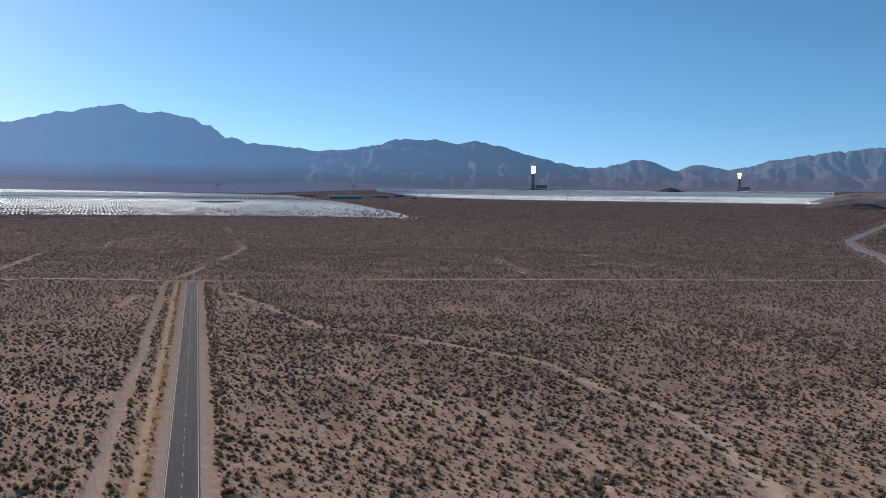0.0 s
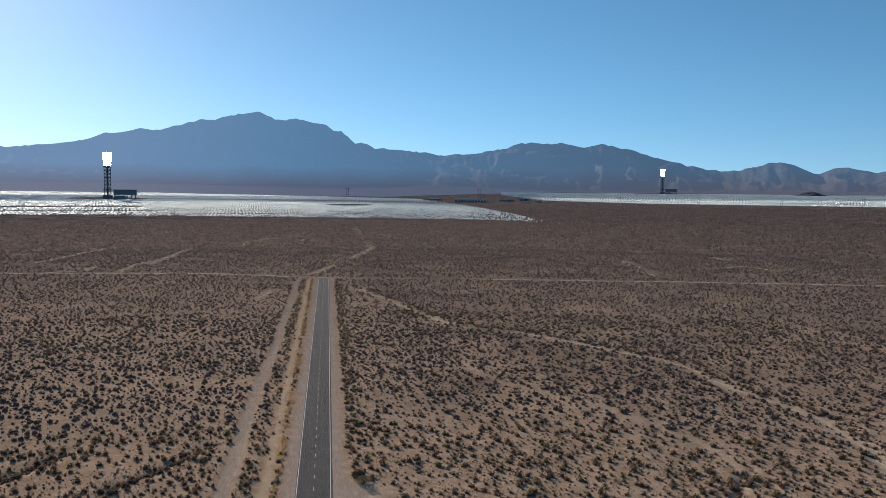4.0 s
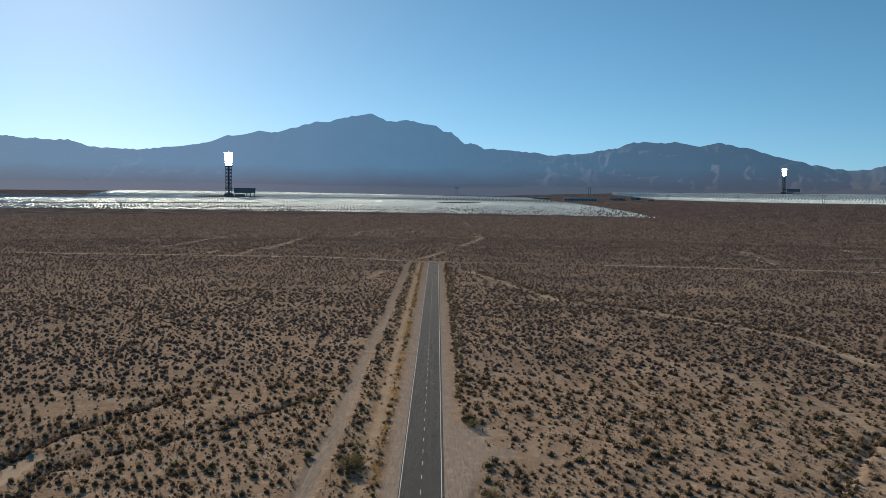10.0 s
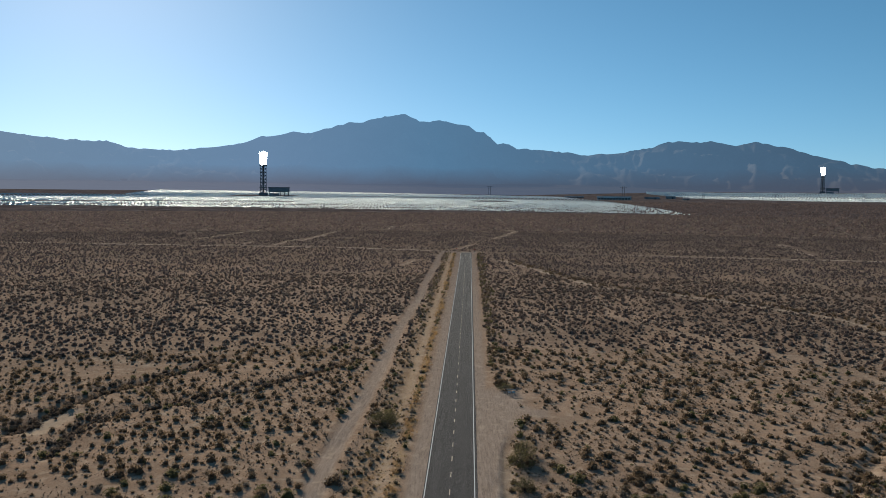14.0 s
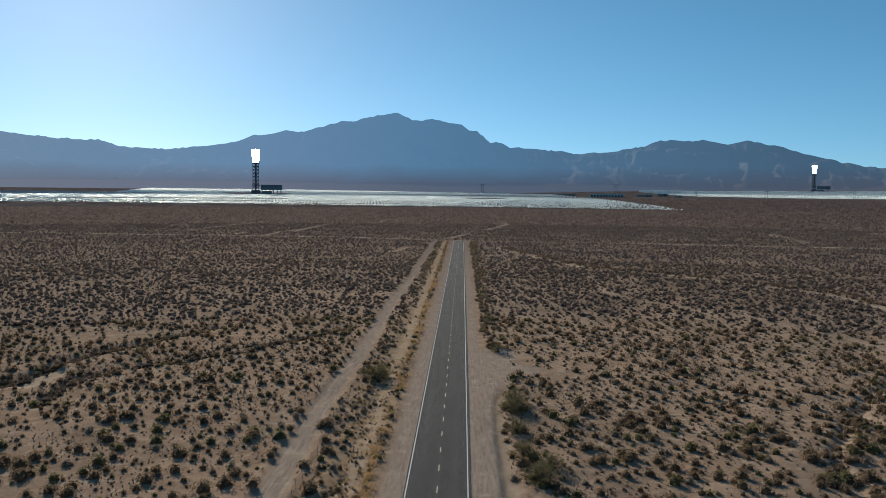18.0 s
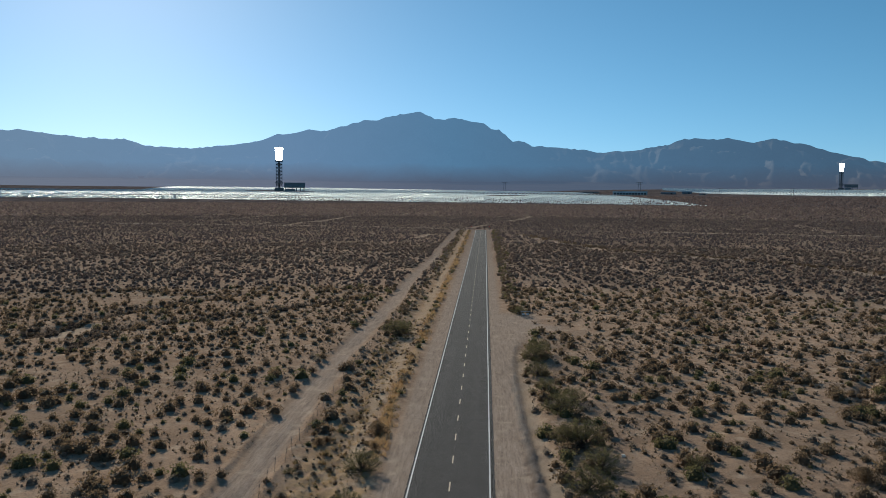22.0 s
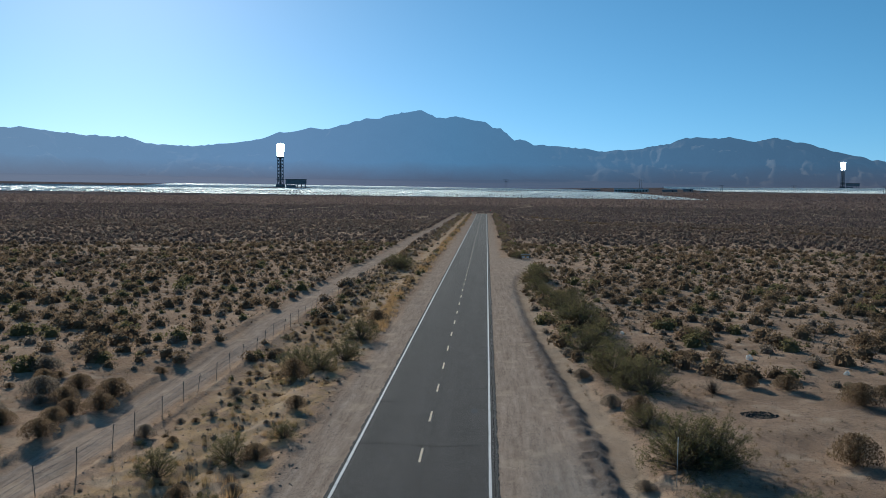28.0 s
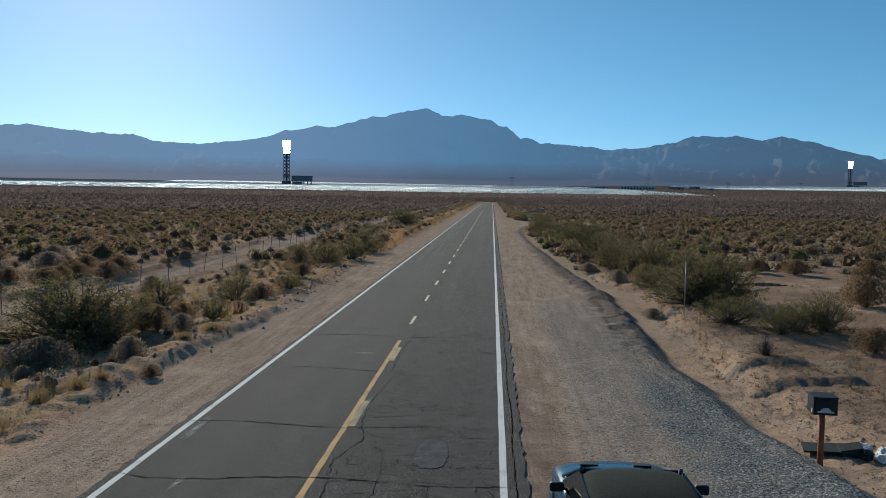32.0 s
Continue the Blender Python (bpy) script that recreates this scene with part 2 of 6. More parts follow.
M_SCRUB = leaf_material("brown_scrub_twigs", [(0.0, (0.115, 0.076, 0.048)), (0.45, (0.205, 0.138, 0.085)), (0.8, (0.29, 0.196, 0.115)), (1.0, (0.23, 0.168, 0.098))])
# scrub brown for the far bands, shifted to mauve: haze mixed into the colour
M_FAR_SCRUB = leaf_material("hazed_brown_scrub_twigs", [(0.0, (0.120, 0.084, 0.066)), (0.45, (0.210, 0.148, 0.114)), (0.8, (0.295, 0.209, 0.159)), (1.0, (0.238, 0.170, 0.131))])
M_PLAIN_SCRUB = leaf_material("hazed_plain_scrub_twigs", [(0.0, (0.098, 0.072, 0.065)), (0.45, (0.172, 0.127, 0.112)), (0.8, (0.240, 0.177, 0.155)), (1.0, (0.195, 0.145, 0.127))])
M_CREOSOTE = leaf_material("olive_creosote_leaves", [(0.0, (0.085, 0.080, 0.036)), (0.5, (0.155, 0.138, 0.062)), (1.0, (0.26, 0.205, 0.098))])
M_STRAW = leaf_material("golden_dry_grass", [(0.0, (0.30, 0.178, 0.080)), (0.5, (0.46, 0.287, 0.132)), (1.0, (0.58, 0.405, 0.215))])
M_DRY_GRASS = leaf_material("brown_dry_grass", [(0.0, (0.17, 0.115, 0.055)), (0.5, (0.29, 0.20, 0.095)), (1.0, (0.42, 0.30, 0.15))])
M_GREY = leaf_material("grey_bursage_twigs", [(0.0, (0.15, 0.120, 0.090)), (0.5, (0.24, 0.190, 0.143)), (1.0, (0.33, 0.265, 0.20))])
M_GULLY = leaf_material("dark_gully_twigs", [(0.0, (0.070, 0.053, 0.042)), (0.5, (0.125, 0.093, 0.073)), (1.0, (0.165, 0.125, 0.095))])
M_TWIG = speckled("dry_twig_bark", (0.07, 0.05, 0.035), (0.15, 0.11, 0.08), 12.0, 0.9)


# ---------------------------------------------------------------- mesh helpers
def mesh_from(name, verts, faces, material, smooth=False, uniform=0):
    """A mesh from arrays: verts (n, 3), faces (m, 3 or 4)."""
    me = bpy.data.meshes.new(name)
    verts = np.asarray(verts, np.float32)
    faces = np.asarray(faces, np.int32)
    k = faces.shape[1]
    me.vertices.add(len(verts))
    me.vertices.foreach_set("co", verts.ravel())
    me.loops.add(faces.size)
    me.loops.foreach_set("vertex_index", faces.ravel())
    me.polygons.add(len(faces))
    me.polygons.foreach_set("loop_start", np.arange(0, faces.size, k, dtype=np.int32))
    me.polygons.foreach_set("use_smooth", np.full(len(faces), bool(smooth)))
    me.update(calc_edges=True)
    me.validate()
    for m in (material if isinstance(material, (list, tuple)) else [material]):
        me.materials.append(m)
    return me


def part(name, bm, material, parent=None, label="", smooth=False):
    """Links a bmesh as one mesh object under a thing or a part."""
    me = bpy.data.meshes.new(name)
    bmesh.ops.recalc_face_normals(bm, faces=bm.faces)
    for f in bm.faces:
        f.smooth = smooth
    bm.to_mesh(me)
    bm.free()
    me.materials.append(material)
    ob = new(name, me)
    ob.parent = parent
    if label:
        tagged(ob, label)
    return ob


def thing(name, at, label, category, group="", turn=0.0):
    e = new(name)
    e.empty_display_size = 0.2
    e.matrix_basis = pose(*at, 0, 0, turn)
    return tagged(e, label, category, group)


def box(bm, size, at=(0, 0, 0), rot=None, bevel=0.0):
    m = Matrix.Translation(at) @ (rot.to_4x4() if rot is not None else Matrix()) @ Matrix.Diagonal((*size, 1))
    made = bmesh.ops.create_cube(bm, size=1.0, matrix=m)
    if bevel:
        edges = {e for v in made["verts"] for e in v.link_edges}
        bmesh.ops.bevel(bm, geom=list(edges), offset=bevel, segments=2, affect='EDGES', profile=0.6)
    return made["verts"]


def rod(bm, a, b, r1, r2=None, seg=6):
    a, b = Vector(a), Vector(b)
    d = b - a
    m = Matrix.Translation((a + b) / 2) @ d.to_track_quat('Z', 'Y').to_matrix().to_4x4()
    bmesh.ops.create_cone(bm, cap_ends=True, segments=seg, radius1=r1, radius2=r1 if r2 is None else r2, depth=d.length, matrix=m)


def near_line(X, Y, pts, bend=0.0):
    """Distance from each (X, Y) to a polyline, which meanders if bend is given."""
    if bend:
        X = X + bend * wave(X, Y, 51, 14.0) + 0.4 * bend * wave(X, Y, 53, 4.0)
        Y = Y + bend * wave(X, Y, 52, 14.0) + 0.4 * bend * wave(X, Y, 54, 4.0)
    best = np.full(np.shape(X), 1e9)
    for (ax, ay), (bx, by) in zip(pts[:-1], pts[1:]):
        dx, dy = bx - ax, by - ay
        s = np.clip(((X - ax) * dx + (Y - ay) * dy) / (dx * dx + dy * dy), 0, 1)
        best = np.minimum(best, np.hypot(X - ax - s * dx, Y - ay - s * dy))
    return best


def wave(X, Y, seed, scale):
    """Smooth cheap noise in -1 .. 1 from summed sines."""
    rng = np.random.default_rng(seed)
    out = 0
    for i in range(9):
        a = rng.uniform(0, 2 * np.pi)
        k = 2 * np.pi / scale * rng.uniform(0.5, 2.2)
        out = out + np.sin(k * (X * np.cos(a) + Y * np.sin(a)) + rng.uniform(0, 6.28))
    return out / 4.5


def soft(d, a, b):
    """1 where d < a, 0 where d > b."""
    s = np.clip((b - d) / (b - a), 0, 1)
    return s * s * (3 - 2 * s)


# ---------------------------------------------------------------- the plan
ROAD_END = 574.5
CROSS = [(-945, 652.2), (-346.5, 619.7), (-89.2, 611.3), (-24.2, 587.1), (7.4, 574.5), (111.3, 560.8), (252, 531.4), (472.5, 473.7), (945, 347.7)]
WASH_R = [(22, 512), (31, 480), (41, 448), (46, 418), (51, 402), (56, 384), (64, 363), (73, 359), (84, 351), (93, 336), (103, 321), (111, 308), (118, 294), (124, 287), (127, 275), (127, 264), (128, 248), (130, 232), (133, 221), (135, 208), (134, 197), (131, 183), (127, 170), (122, 153), (119, 144)]
WASH_R3 = [(50.4, 288.9), (51.4, 271), (65.1, 244.8), (79.8, 225.9), (83, 213.3), (90.3, 195.4), (94.5, 180.8), (88.2, 158.7), (81.9, 138.8)]
WASH_L = [(-71, 137), (-71, 141), (-71, 150)]
GULLY_R = [(94.5, 169.2), (69.3, 135.6), (57.8, 118.8), (48.3, 101), (45.6, 81.3), (58, 60)]
GULLY_L = [(-74, 135), (-74, 145), (-74, 154), (-72, 162), (-67, 173), (-65, 180), (-61, 188), (-56, 199)]
GULLY_M = [(-62, 124), (-64, 136), (-64, 143), (-60, 148), (-56, 153), (-52, 158), (-47, 164), (-42, 167), (-39, 176), (-34, 183), (-24, 201)]
RILLS = [[(-49, 128), (-46, 139), (-44, 152), (-41, 163)], [(-108, 196), (-93, 199), (-79, 193), (-69, 188)], [(62, 352), (69, 328), (77, 310)], [(51, 355), (54, 316), (53, 300)], [(50, 291), (52, 277)], [(29, 312), (33, 282)], [(26, 202), (32, 209), (36, 221)],
         [(81, 231), (82, 221), (81, 209)], [(113, 270), (112, 253)], [(90, 247), (89, 239)], [(85, 382), (82, 365)], [(111, 220), (102, 199)], [(105, 242), (90, 202)]]
PALE = [(180, 471), (166, 414), (161, 376), (163, 350), (165, 334)]
FAR_ROAD = [(1700, 1640), (1100, 1102), (751, 806), (682, 718), (614, 613), (560, 545)]
FAR_WASH_L = [(44, 1268), (43, 1032), (47, 891), (48, 846), (25, 736), (7, 666), (-10, 597)]
STREAKS = [WASH_R, [(-226.8, 693.2), (-220.5, 741.4), (-217.4, 810.8), (-205.8, 864.3)], [(-197.4, 611.3), (-188, 621.8), (-172.2, 631.2), (-173.2, 668)], [(-147, 614.4), (-147, 670.1), (-136.5, 726.8), (-132.3, 764.6)],
           [(-98.7, 897.9), (-81.9, 967.2), (-62, 1006)], [(-65.1, 881.1), (-39.9, 937.8), (-22, 984)], [(47, 891), (48, 846), (25, 736)], [(7, 666), (-10, 597)], [(-137, 680), (-136, 746), (-131, 834)], [(-93, 868), (-66, 983), (-24, 1073)],
           [(41, 1229.7), (49.4, 1130), (56.7, 1128.9), (80.9, 1032.3)], [(259.4, 692.1), (256.2, 651.2), (240.4, 575.6)], [(356, 721.5), (358, 692.1)], [(309.8, 621.8), (337, 636.4), (352.8, 593.4)], [(-36.8, 467.4), (-33.6, 490.5), (-30.4, 511.5)]]
TRACK = [(-18.2, -60), (-17.7, 40), (-17.6, 75), (-18.5, 127.2), (-18.3, 211.2), (-17.4, 326.7), (-17, 568.2), (-14.7, 585)]


HUMPS = [(11.9, 22.4, 2.4, 0.15), (11.6, 24.9, 1.9, 0.17)]      # low sand humps, steep in front


def height(X, Y):
    """The lie of the land: flat by the road, then rising towards the mountains."""
    R = np.hypot(X, Y)
    az = np.degrees(np.arctan2(X, Y))
    left = np.interp(R, [0, 472, 630, 1590, 2678, 3360, 4620, 4935, 5460], [0, 0, 0.8, 9, 32.6, 49.4, 92.4, 117.6, 136.5])
    right = np.interp(R, [0, 472, 630, 1590, 2678, 3360, 4100, 4260, 4700, 5460], [0, 0, 0.8, 9, 30.5, 45.5, 62, 68, 90, 136.5])
    w = np.clip((az - 6) / 10, 0, 1)
    return left * (1 - w) + right * w


def relief(X, Y):
    """Small ups and downs beside the road: berm, ditch, gullies, washes."""
    XB = X / np.interp(Y, [75, 95], [1, 1.05])
    z = 0.10 * wave(X, Y, 3, 9.0) + 0.16 * wave(X, Y, 4, 40.0) + 0.03 * wave(X, Y, 5, 2.2)
    side = np.where(X < 0, soft(-X, 5.0, 7.2), soft(X, 5.0, 11.0)) * soft(Y, 568, 589)
    z = z * (1 - side) + side * (-0.028 + 0.012 * wave(X, Y, 6, 1.7))
    bx = XB + 6.55 - 0.05 * np.clip(Y - 22, 0, 10) + 0.7 * soft(-Y, -60, -34) + 0.15 * wave(X, Y, 8, 7.0) + 0.06 * wave(X, Y, 9, 1.6)
    tall = 0.07 + 0.18 * soft(np.abs(Y - 28), 5, 10) + 0.07 * wave(X, Y, 10, 2.2) + 0.045 * wave(X, Y, 11, 0.9)
    z = z + tall * soft(bx, -0.1, 0.45) * soft(-bx, 0.4, 2.0) * soft(Y, 568, 585)
    z = z - 0.22 * soft(np.abs(XB + 10.4), 0.3, 1.8) * soft(Y, 568, 585)
    z = z - 0.14 * soft(np.abs(X - TRACK_X(Y)), 1.6, 2.4) * soft(Y, 568, 585)
    off = X - TRACK_X(Y)
    z = z + soft(Y, 420, 568) * (0.16 * (1 + 0.6 * wave(X, Y, 15, 6.0)) * soft(np.abs(np.abs(off) - 2.35), 0.1, 0.5) - 0.06 * soft(np.abs(np.abs(off) - 0.85), 0.12, 0.42))
    edge = PULL_X(Y)
    bank = soft(Y, 129, 142)
    z = z - bank * 0.32 * soft(np.abs(X - edge - 1.0 + 0.05 * wave(X, Y, 13, 1.4)), 0.45, 1.5)
    z = z + bank * 0.10 * soft(np.abs(X - edge + 0.25), 0.2, 0.6)
    lump = 1 - np.mod((Y + 0.45 * (X - edge)) / 2.0 + 0.35 * wave(X, Y, 12, 9.0), 1.0)
    z = z + bank * 0.16 * soft(-Y, -30, -25) * (lump - 0.5) * soft(np.abs(X - edge + 0.5), 0.4, 1.0)
    z = z + 0.03 * wave(X, Y, 41, 0.55) * soft(PULL_X(Y) + 0.6 - X, -0.4, 0.2) * soft(X, 16, 24) * soft(Y, 24, 36)
    z = z + 0.10 * (wave(X, Y, 17, 2.6) + 0.6 * wave(X, Y, 18, 1.1)) * soft(np.abs(XB + 10.2), 2.6, 4.2) * soft(Y, 110, 200)
    rib = np.abs(np.mod((Y + 0.7 * (X - edge)) / 1.9 + 0.5 * wave(X, Y, 19, 7.0), 1.0) - 0.5)
    z = z - bank * 0.16 * soft(-Y, -30, -24) * soft(rib, 0.03, 0.14) * soft(np.abs(X - edge + 0.55), 0.35, 0.8)
    for mx, my, wide, up in HUMPS:
        mw = 0.15 * wave(X, Y, 16, 1.5)
        z = z + up * soft(my - Y + mw, -0.25, 0.05) * soft(Y - my, 0.5, 2.6) * soft(np.abs(X - mx) + mw, 0.45 * wide, 0.75 * wide)
    for pts, w, d in ((WASH_R, 2.0, 0.35), (WASH_L, 1.5, 0.8), (GULLY_R, 1.0, 0.45), (GULLY_L, 1.3, 0.9), (GULLY_M, 0.9, 0.6), (WASH_R3, 1.0, 0.25)):
        z = z - d * soft(near_line(X, Y, pts, 0.6), w * 0.4, w * 1.6)
    under = (X > -3.5) & (X < 3.7) & (Y < ROAD_END + 4) & (Y > -80)
    return np.where(under, -0.07, z)


def TRACK_X(Y):
    return np.interp(Y, [p[1] for p in TRACK], [p[0] for p in TRACK]) + 0.35 * np.sin(Y / 23.0)


def PULL_X(Y):
    """Outer edge of the gravel pull-out beside the road."""
    return np.interp(Y, [-40, 5, 13, 17, 24, 43, 60, 74, 93, 117, 129, 136, 148, 180], [8.0, 9.3, 9.6, 9.2, 8.7, 9.1, 8.4, 7.7, 7.2, 7.2, 7.6, 8.6, 7.3, 5.9]) + 0.07 * np.sin(Y * 0.9) + 0.03 * np.sin(Y * 2.3)


def bare(X, Y):
    """1 where nothing grows: road, shoulders, tracks, washes."""
    b = soft(np.abs(X - TRACK_X(Y)), 1.7, 2.5) * soft(Y, 580, 590)
    b = np.maximum(b, ((X > -6.0) & (X < PULL_X(Y) + 1.2) & (Y < ROAD_END + 8)) * 1.0)
    b = np.maximum(b, soft(near_line(X, Y, CROSS), 3.6, 5.6))
    b = np.maximum(b, np.maximum(soft(near_line(X, Y, [(6.3, 154.5), (11.6, 153.4), (16.8, 151.4), (25.2, 148.2)]) + 0.16 * np.maximum(X - 6, 0), 4.0, 7.0), soft(near_line(X, Y, [(5.2, 141.9), (7.4, 156.6), (8.4, 167.1)]), 3.5, 7.0)))
    for pts in STREAKS[1:]:
        b = np.maximum(b, soft(near_line(X, Y, pts), 2.2, 4.5))
    for pts, w in ((WASH_R, 2.2), (WASH_L, 1.7), (WASH_R3, 0.7), (FAR_ROAD, 7), (GULLY_R, 0.7)):
        b = np.maximum(b, soft(near_line(X, Y, pts, 1.3), w, w + 1.0))
    b = np.maximum(b, 0.6 * soft(near_line(X, Y, PALE, 3.0), 2, 6))
    for bx, by in ((24.0, 64.0), (29.2, 58.8), (16.0, 76.0)):
        b = np.maximum(b, soft(np.hypot(1.6 * (X - bx), Y - by), 3.2, 4.2))
    return b


def build_ground():
    front = np.arange(-36.0, 52.01, 0.22)
    az = np.radians(np.concatenate([np.arange(-180, -36, 4.0), front, np.arange(54, 180, 4.0)]))
    r = [0.0]
    x = 2.0
    while x < 4985:
        r.append(x)
        x *= 1.0085 if x < 90 else 1.016 if x < 1500 else 1.03
    r = np.array(r + [4990.0])
    A, R = np.meshgrid(az, r)
    X, Y = R * np.sin(A), R * np.cos(A)
    Z = height(X, Y) + relief(X, Y) * soft(R, 700, 1200)
    n, m = X.shape
    i = np.arange(n - 1)[:, None] * m + np.arange(m)[None]
    j = np.arange(n - 1)[:, None] * m + (np.arange(m)[None] + 1) % m
    faces = np.stack([i, j, j + m, i + m], -1).reshape(-1, 4)
    me = mesh_from("ground", np.stack([X, Y, Z], -1).reshape(-1, 3), faces, M_GROUND, True)
    fields = {}
    XB = X / np.interp(Y, [75, 95], [1, 1.05])
    t = soft(np.abs(X - TRACK_X(Y)) + 0.3 * wave(X, Y, 75, 9.0), 1.0, 2.0) * soft(Y, 576, 590)
    t = np.maximum(t, soft(np.abs(X), 5.5, 6.6) * soft(Y, 575, 586))
    t = np.maximum(t, ((X > 0) & (X < PULL_X(Y)) & (Y < ROAD_END + 6)) * 1.0)
    t = np.maximum(t, soft(near_line(X, Y, CROSS), 2.8, 4.6))
    t = np.maximum(t, np.maximum(soft(near_line(X, Y, [(6.3, 156.6), (11.6, 155.5), (15.8, 152.4)]) + 0.28 * np.maximum(X - 6, 0), 3.0, 6.5), soft(near_line(X, Y, [(5.2, 141.9), (7.4, 156.6), (8.4, 167.1)]), 3.5, 7.0)))
    t = np.maximum(t, soft(np.hypot(X + 14.7, Y - 585), 5, 10))
    fields["track"] = t
    w = 0
    for pts, a, s in ((WASH_R, 1.6, 0.85), (WASH_L, 1.3, 0.95), (WASH_R3, 0.5, 0.6), (FAR_WASH_L, 1.4, 0.4), (FAR_ROAD, 9, 0.5), (GULLY_R, 0.6, 0.3)):
        w = np.maximum(w, s * soft(near_line(X, Y, pts, 1.3), a, a * 2.2))
    for pts in RILLS:
        w = np.maximum(w, 0.8 * soft(near_line(X, Y, pts, 0.8), 0.35, 1.1))
    w = np.maximum(w, 0.7 * soft(np.abs(XB + 9.5 + 0.5 * wave(X, Y, 72, 18.0)), 0.4, 1.2) * soft(Y, 563, 579))
    w = np.maximum(w, 0.4 * soft(near_line(X, Y, PALE, 3.0), 2, 6))
    w = np.maximum(w, soft(np.abs(X - PULL_X(Y) - 1.0), 0.4, 1.2) * soft(Y, 125, 138) * (0.75 - 0.4 * soft(Y, 26, 34)))
    fields["wash"] = w
    fields["straw"] = np.maximum(0.85 * soft(np.abs(XB + 7.5 + 0.3 * wave(X, Y, 71, 12.0)), 0.3, 1.0), (0.35 + 0.5 * soft(Y, 60, 90)) * soft(np.abs(XB + 11.2), 1.6, 3.6)) * soft(Y, 563, 579)
    fields["gravel"] = np.maximum(soft(PULL_X(Y) - X, 0.3 + 0.09 * np.clip(33 - Y, 0, 20), 1.3 + 0.13 * np.clip(33 - Y, 0, 20)) * (X < PULL_X(Y)) * soft(Y, 21, 29), np.maximum(0.35 * soft(np.abs(X - PULL_X(Y) + 0.25), 0.25, 0.75) * soft(Y, 100, 129), 0.5 * (X > 0) * soft(5.2 - X, -0.8, 0.5) * (X < PULL_X(Y)) * soft(Y, 30, 48)))
    fields["varnish_shade"] = (1 - 0.35 * soft(Y, 40, 65)) * np.clip(0.55 + 0.5 * wave(X, Y, 74, 70.0), 0, 1) * soft(-X, -40, -14) * soft(-Y, -260, -170) * soft(Y, 700, 1200)
    fields["varnish_shade"] = np.maximum(fields["varnish_shade"], np.clip(0.25 + 0.6 * soft(Y, 28, 38) + 0.5 * wave(X, Y, 76, 5.0), 0, 1.2) * soft(PULL_X(Y) + 1.9 - X, -1.0, 0.5) * soft(Y, 55, 110) * (X > 4))
    # crusted dark soil at the pull-out edge, part of its shade coloured in
    fields["varnish_shade"] = np.maximum(fields["varnish_shade"], (1.4 + 0.5 * wave(X, Y, 77, 1.5)) * soft(np.abs(X - PULL_X(Y) + 0.45 + 0.25 * wave(X, Y, 78, 2.5)), 0.35, 0.85) * soft(-Y, -30, -24) * soft(Y, 62, 95))
    fields["varnish_shade"] = np.maximum(fields["varnish_shade"], np.clip(0.75 + 0.6 * wave(X, Y, 79, 1.2), 0, 1.2) * soft(np.abs(X - 4.2 + 0.2 * wave(X, Y, 80, 3.0)), 0.25, 0.8) * soft(Y, 18, 30) * (Y > 0))
    # with distance the ground takes on scrub cover and its mixed-in haze tint
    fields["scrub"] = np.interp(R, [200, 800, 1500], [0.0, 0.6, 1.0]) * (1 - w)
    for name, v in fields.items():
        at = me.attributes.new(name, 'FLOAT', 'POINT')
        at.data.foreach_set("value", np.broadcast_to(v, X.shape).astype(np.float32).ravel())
    return tagged(new("ground", me), "tan desert ground with sandy washes and dirt tracks", "ground", kind="structure")


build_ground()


def sandy_streak(pts, seed, half=0.0):
    """A thin bed of pale sand that winds over the plain."""
    rng = np.random.default_rng(seed)
    q = []
    for (ax, ay), (bx, by) in zip(pts[:-1], pts[1:]):
        n = max(2, int(math.hypot(bx - ax, by - ay) / 3))
        q += [(ax + (bx - ax) * i / n, ay + (by - ay) * i / n) for i in range(n)]
    q = np.array(q + [pts[-1]], float)
    far = np.clip(np.hypot(q[:, 0], q[:, 1]) / 500, 0.5, 1.3)[:, None]
    q = q + (0.2 if half else 1.5) * far * np.stack([1.2 * wave(q[:, 0], q[:, 1], 51, 14.0), 1.2 * wave(q[:, 0], q[:, 1], 52, 14.0)], -1)
    if not half and q[0, 1] > 560:
        q = q + 7.0 * np.stack([wave(q[:, 0], q[:, 1], 55, 60.0), wave(q[:, 0], q[:, 1], 56, 60.0)], -1)
    d = np.gradient(q, axis=0)
    d /= np.linalg.norm(d, axis=1, keepdims=True) + 1e-9
    nrm = np.stack([-d[:, 1], d[:, 0]], -1)
    w = (half or 0.55) * (1 if half else far) * rng.uniform(0.15, 1.25, (len(q), 1))
    w[0] = w[-1] = 0.2
    a, b = q - nrm * w, q + nrm * w
    rows = [np.concatenate([e, (height(e[:, 0], e[:, 1]) + relief(e[:, 0], e[:, 1]) * soft(np.hypot(e[:, 0], e[:, 1]), 700, 1200) + lift)[:, None]], 1) for e, lift in ((a - nrm * 0.5, -0.3), (a, 0.07), (b, 0.07), (b + nrm * 0.5, -0.3))]
    m = len(q)
    i = np.arange(m - 1)
    faces = np.concatenate([np.stack([i + k * m, i + 1 + k * m, i + 1 + (k + 1) * m, i + (k + 1) * m], -1) for k in range(3)])
    tagged(new("sandy_wash", mesh_from("sandy_wash", np.concatenate(rows), faces, M_PALE_SAND, True)), "thin winding bed of pale sand on the plain", "wash", kind="structure")


for i, pts in enumerate(STREAKS):
    sandy_streak(pts, 900 + i)
sandy_streak(CROSS[:4], 950, 1.7)
sandy_streak(CROSS[5:], 951, 1.5)

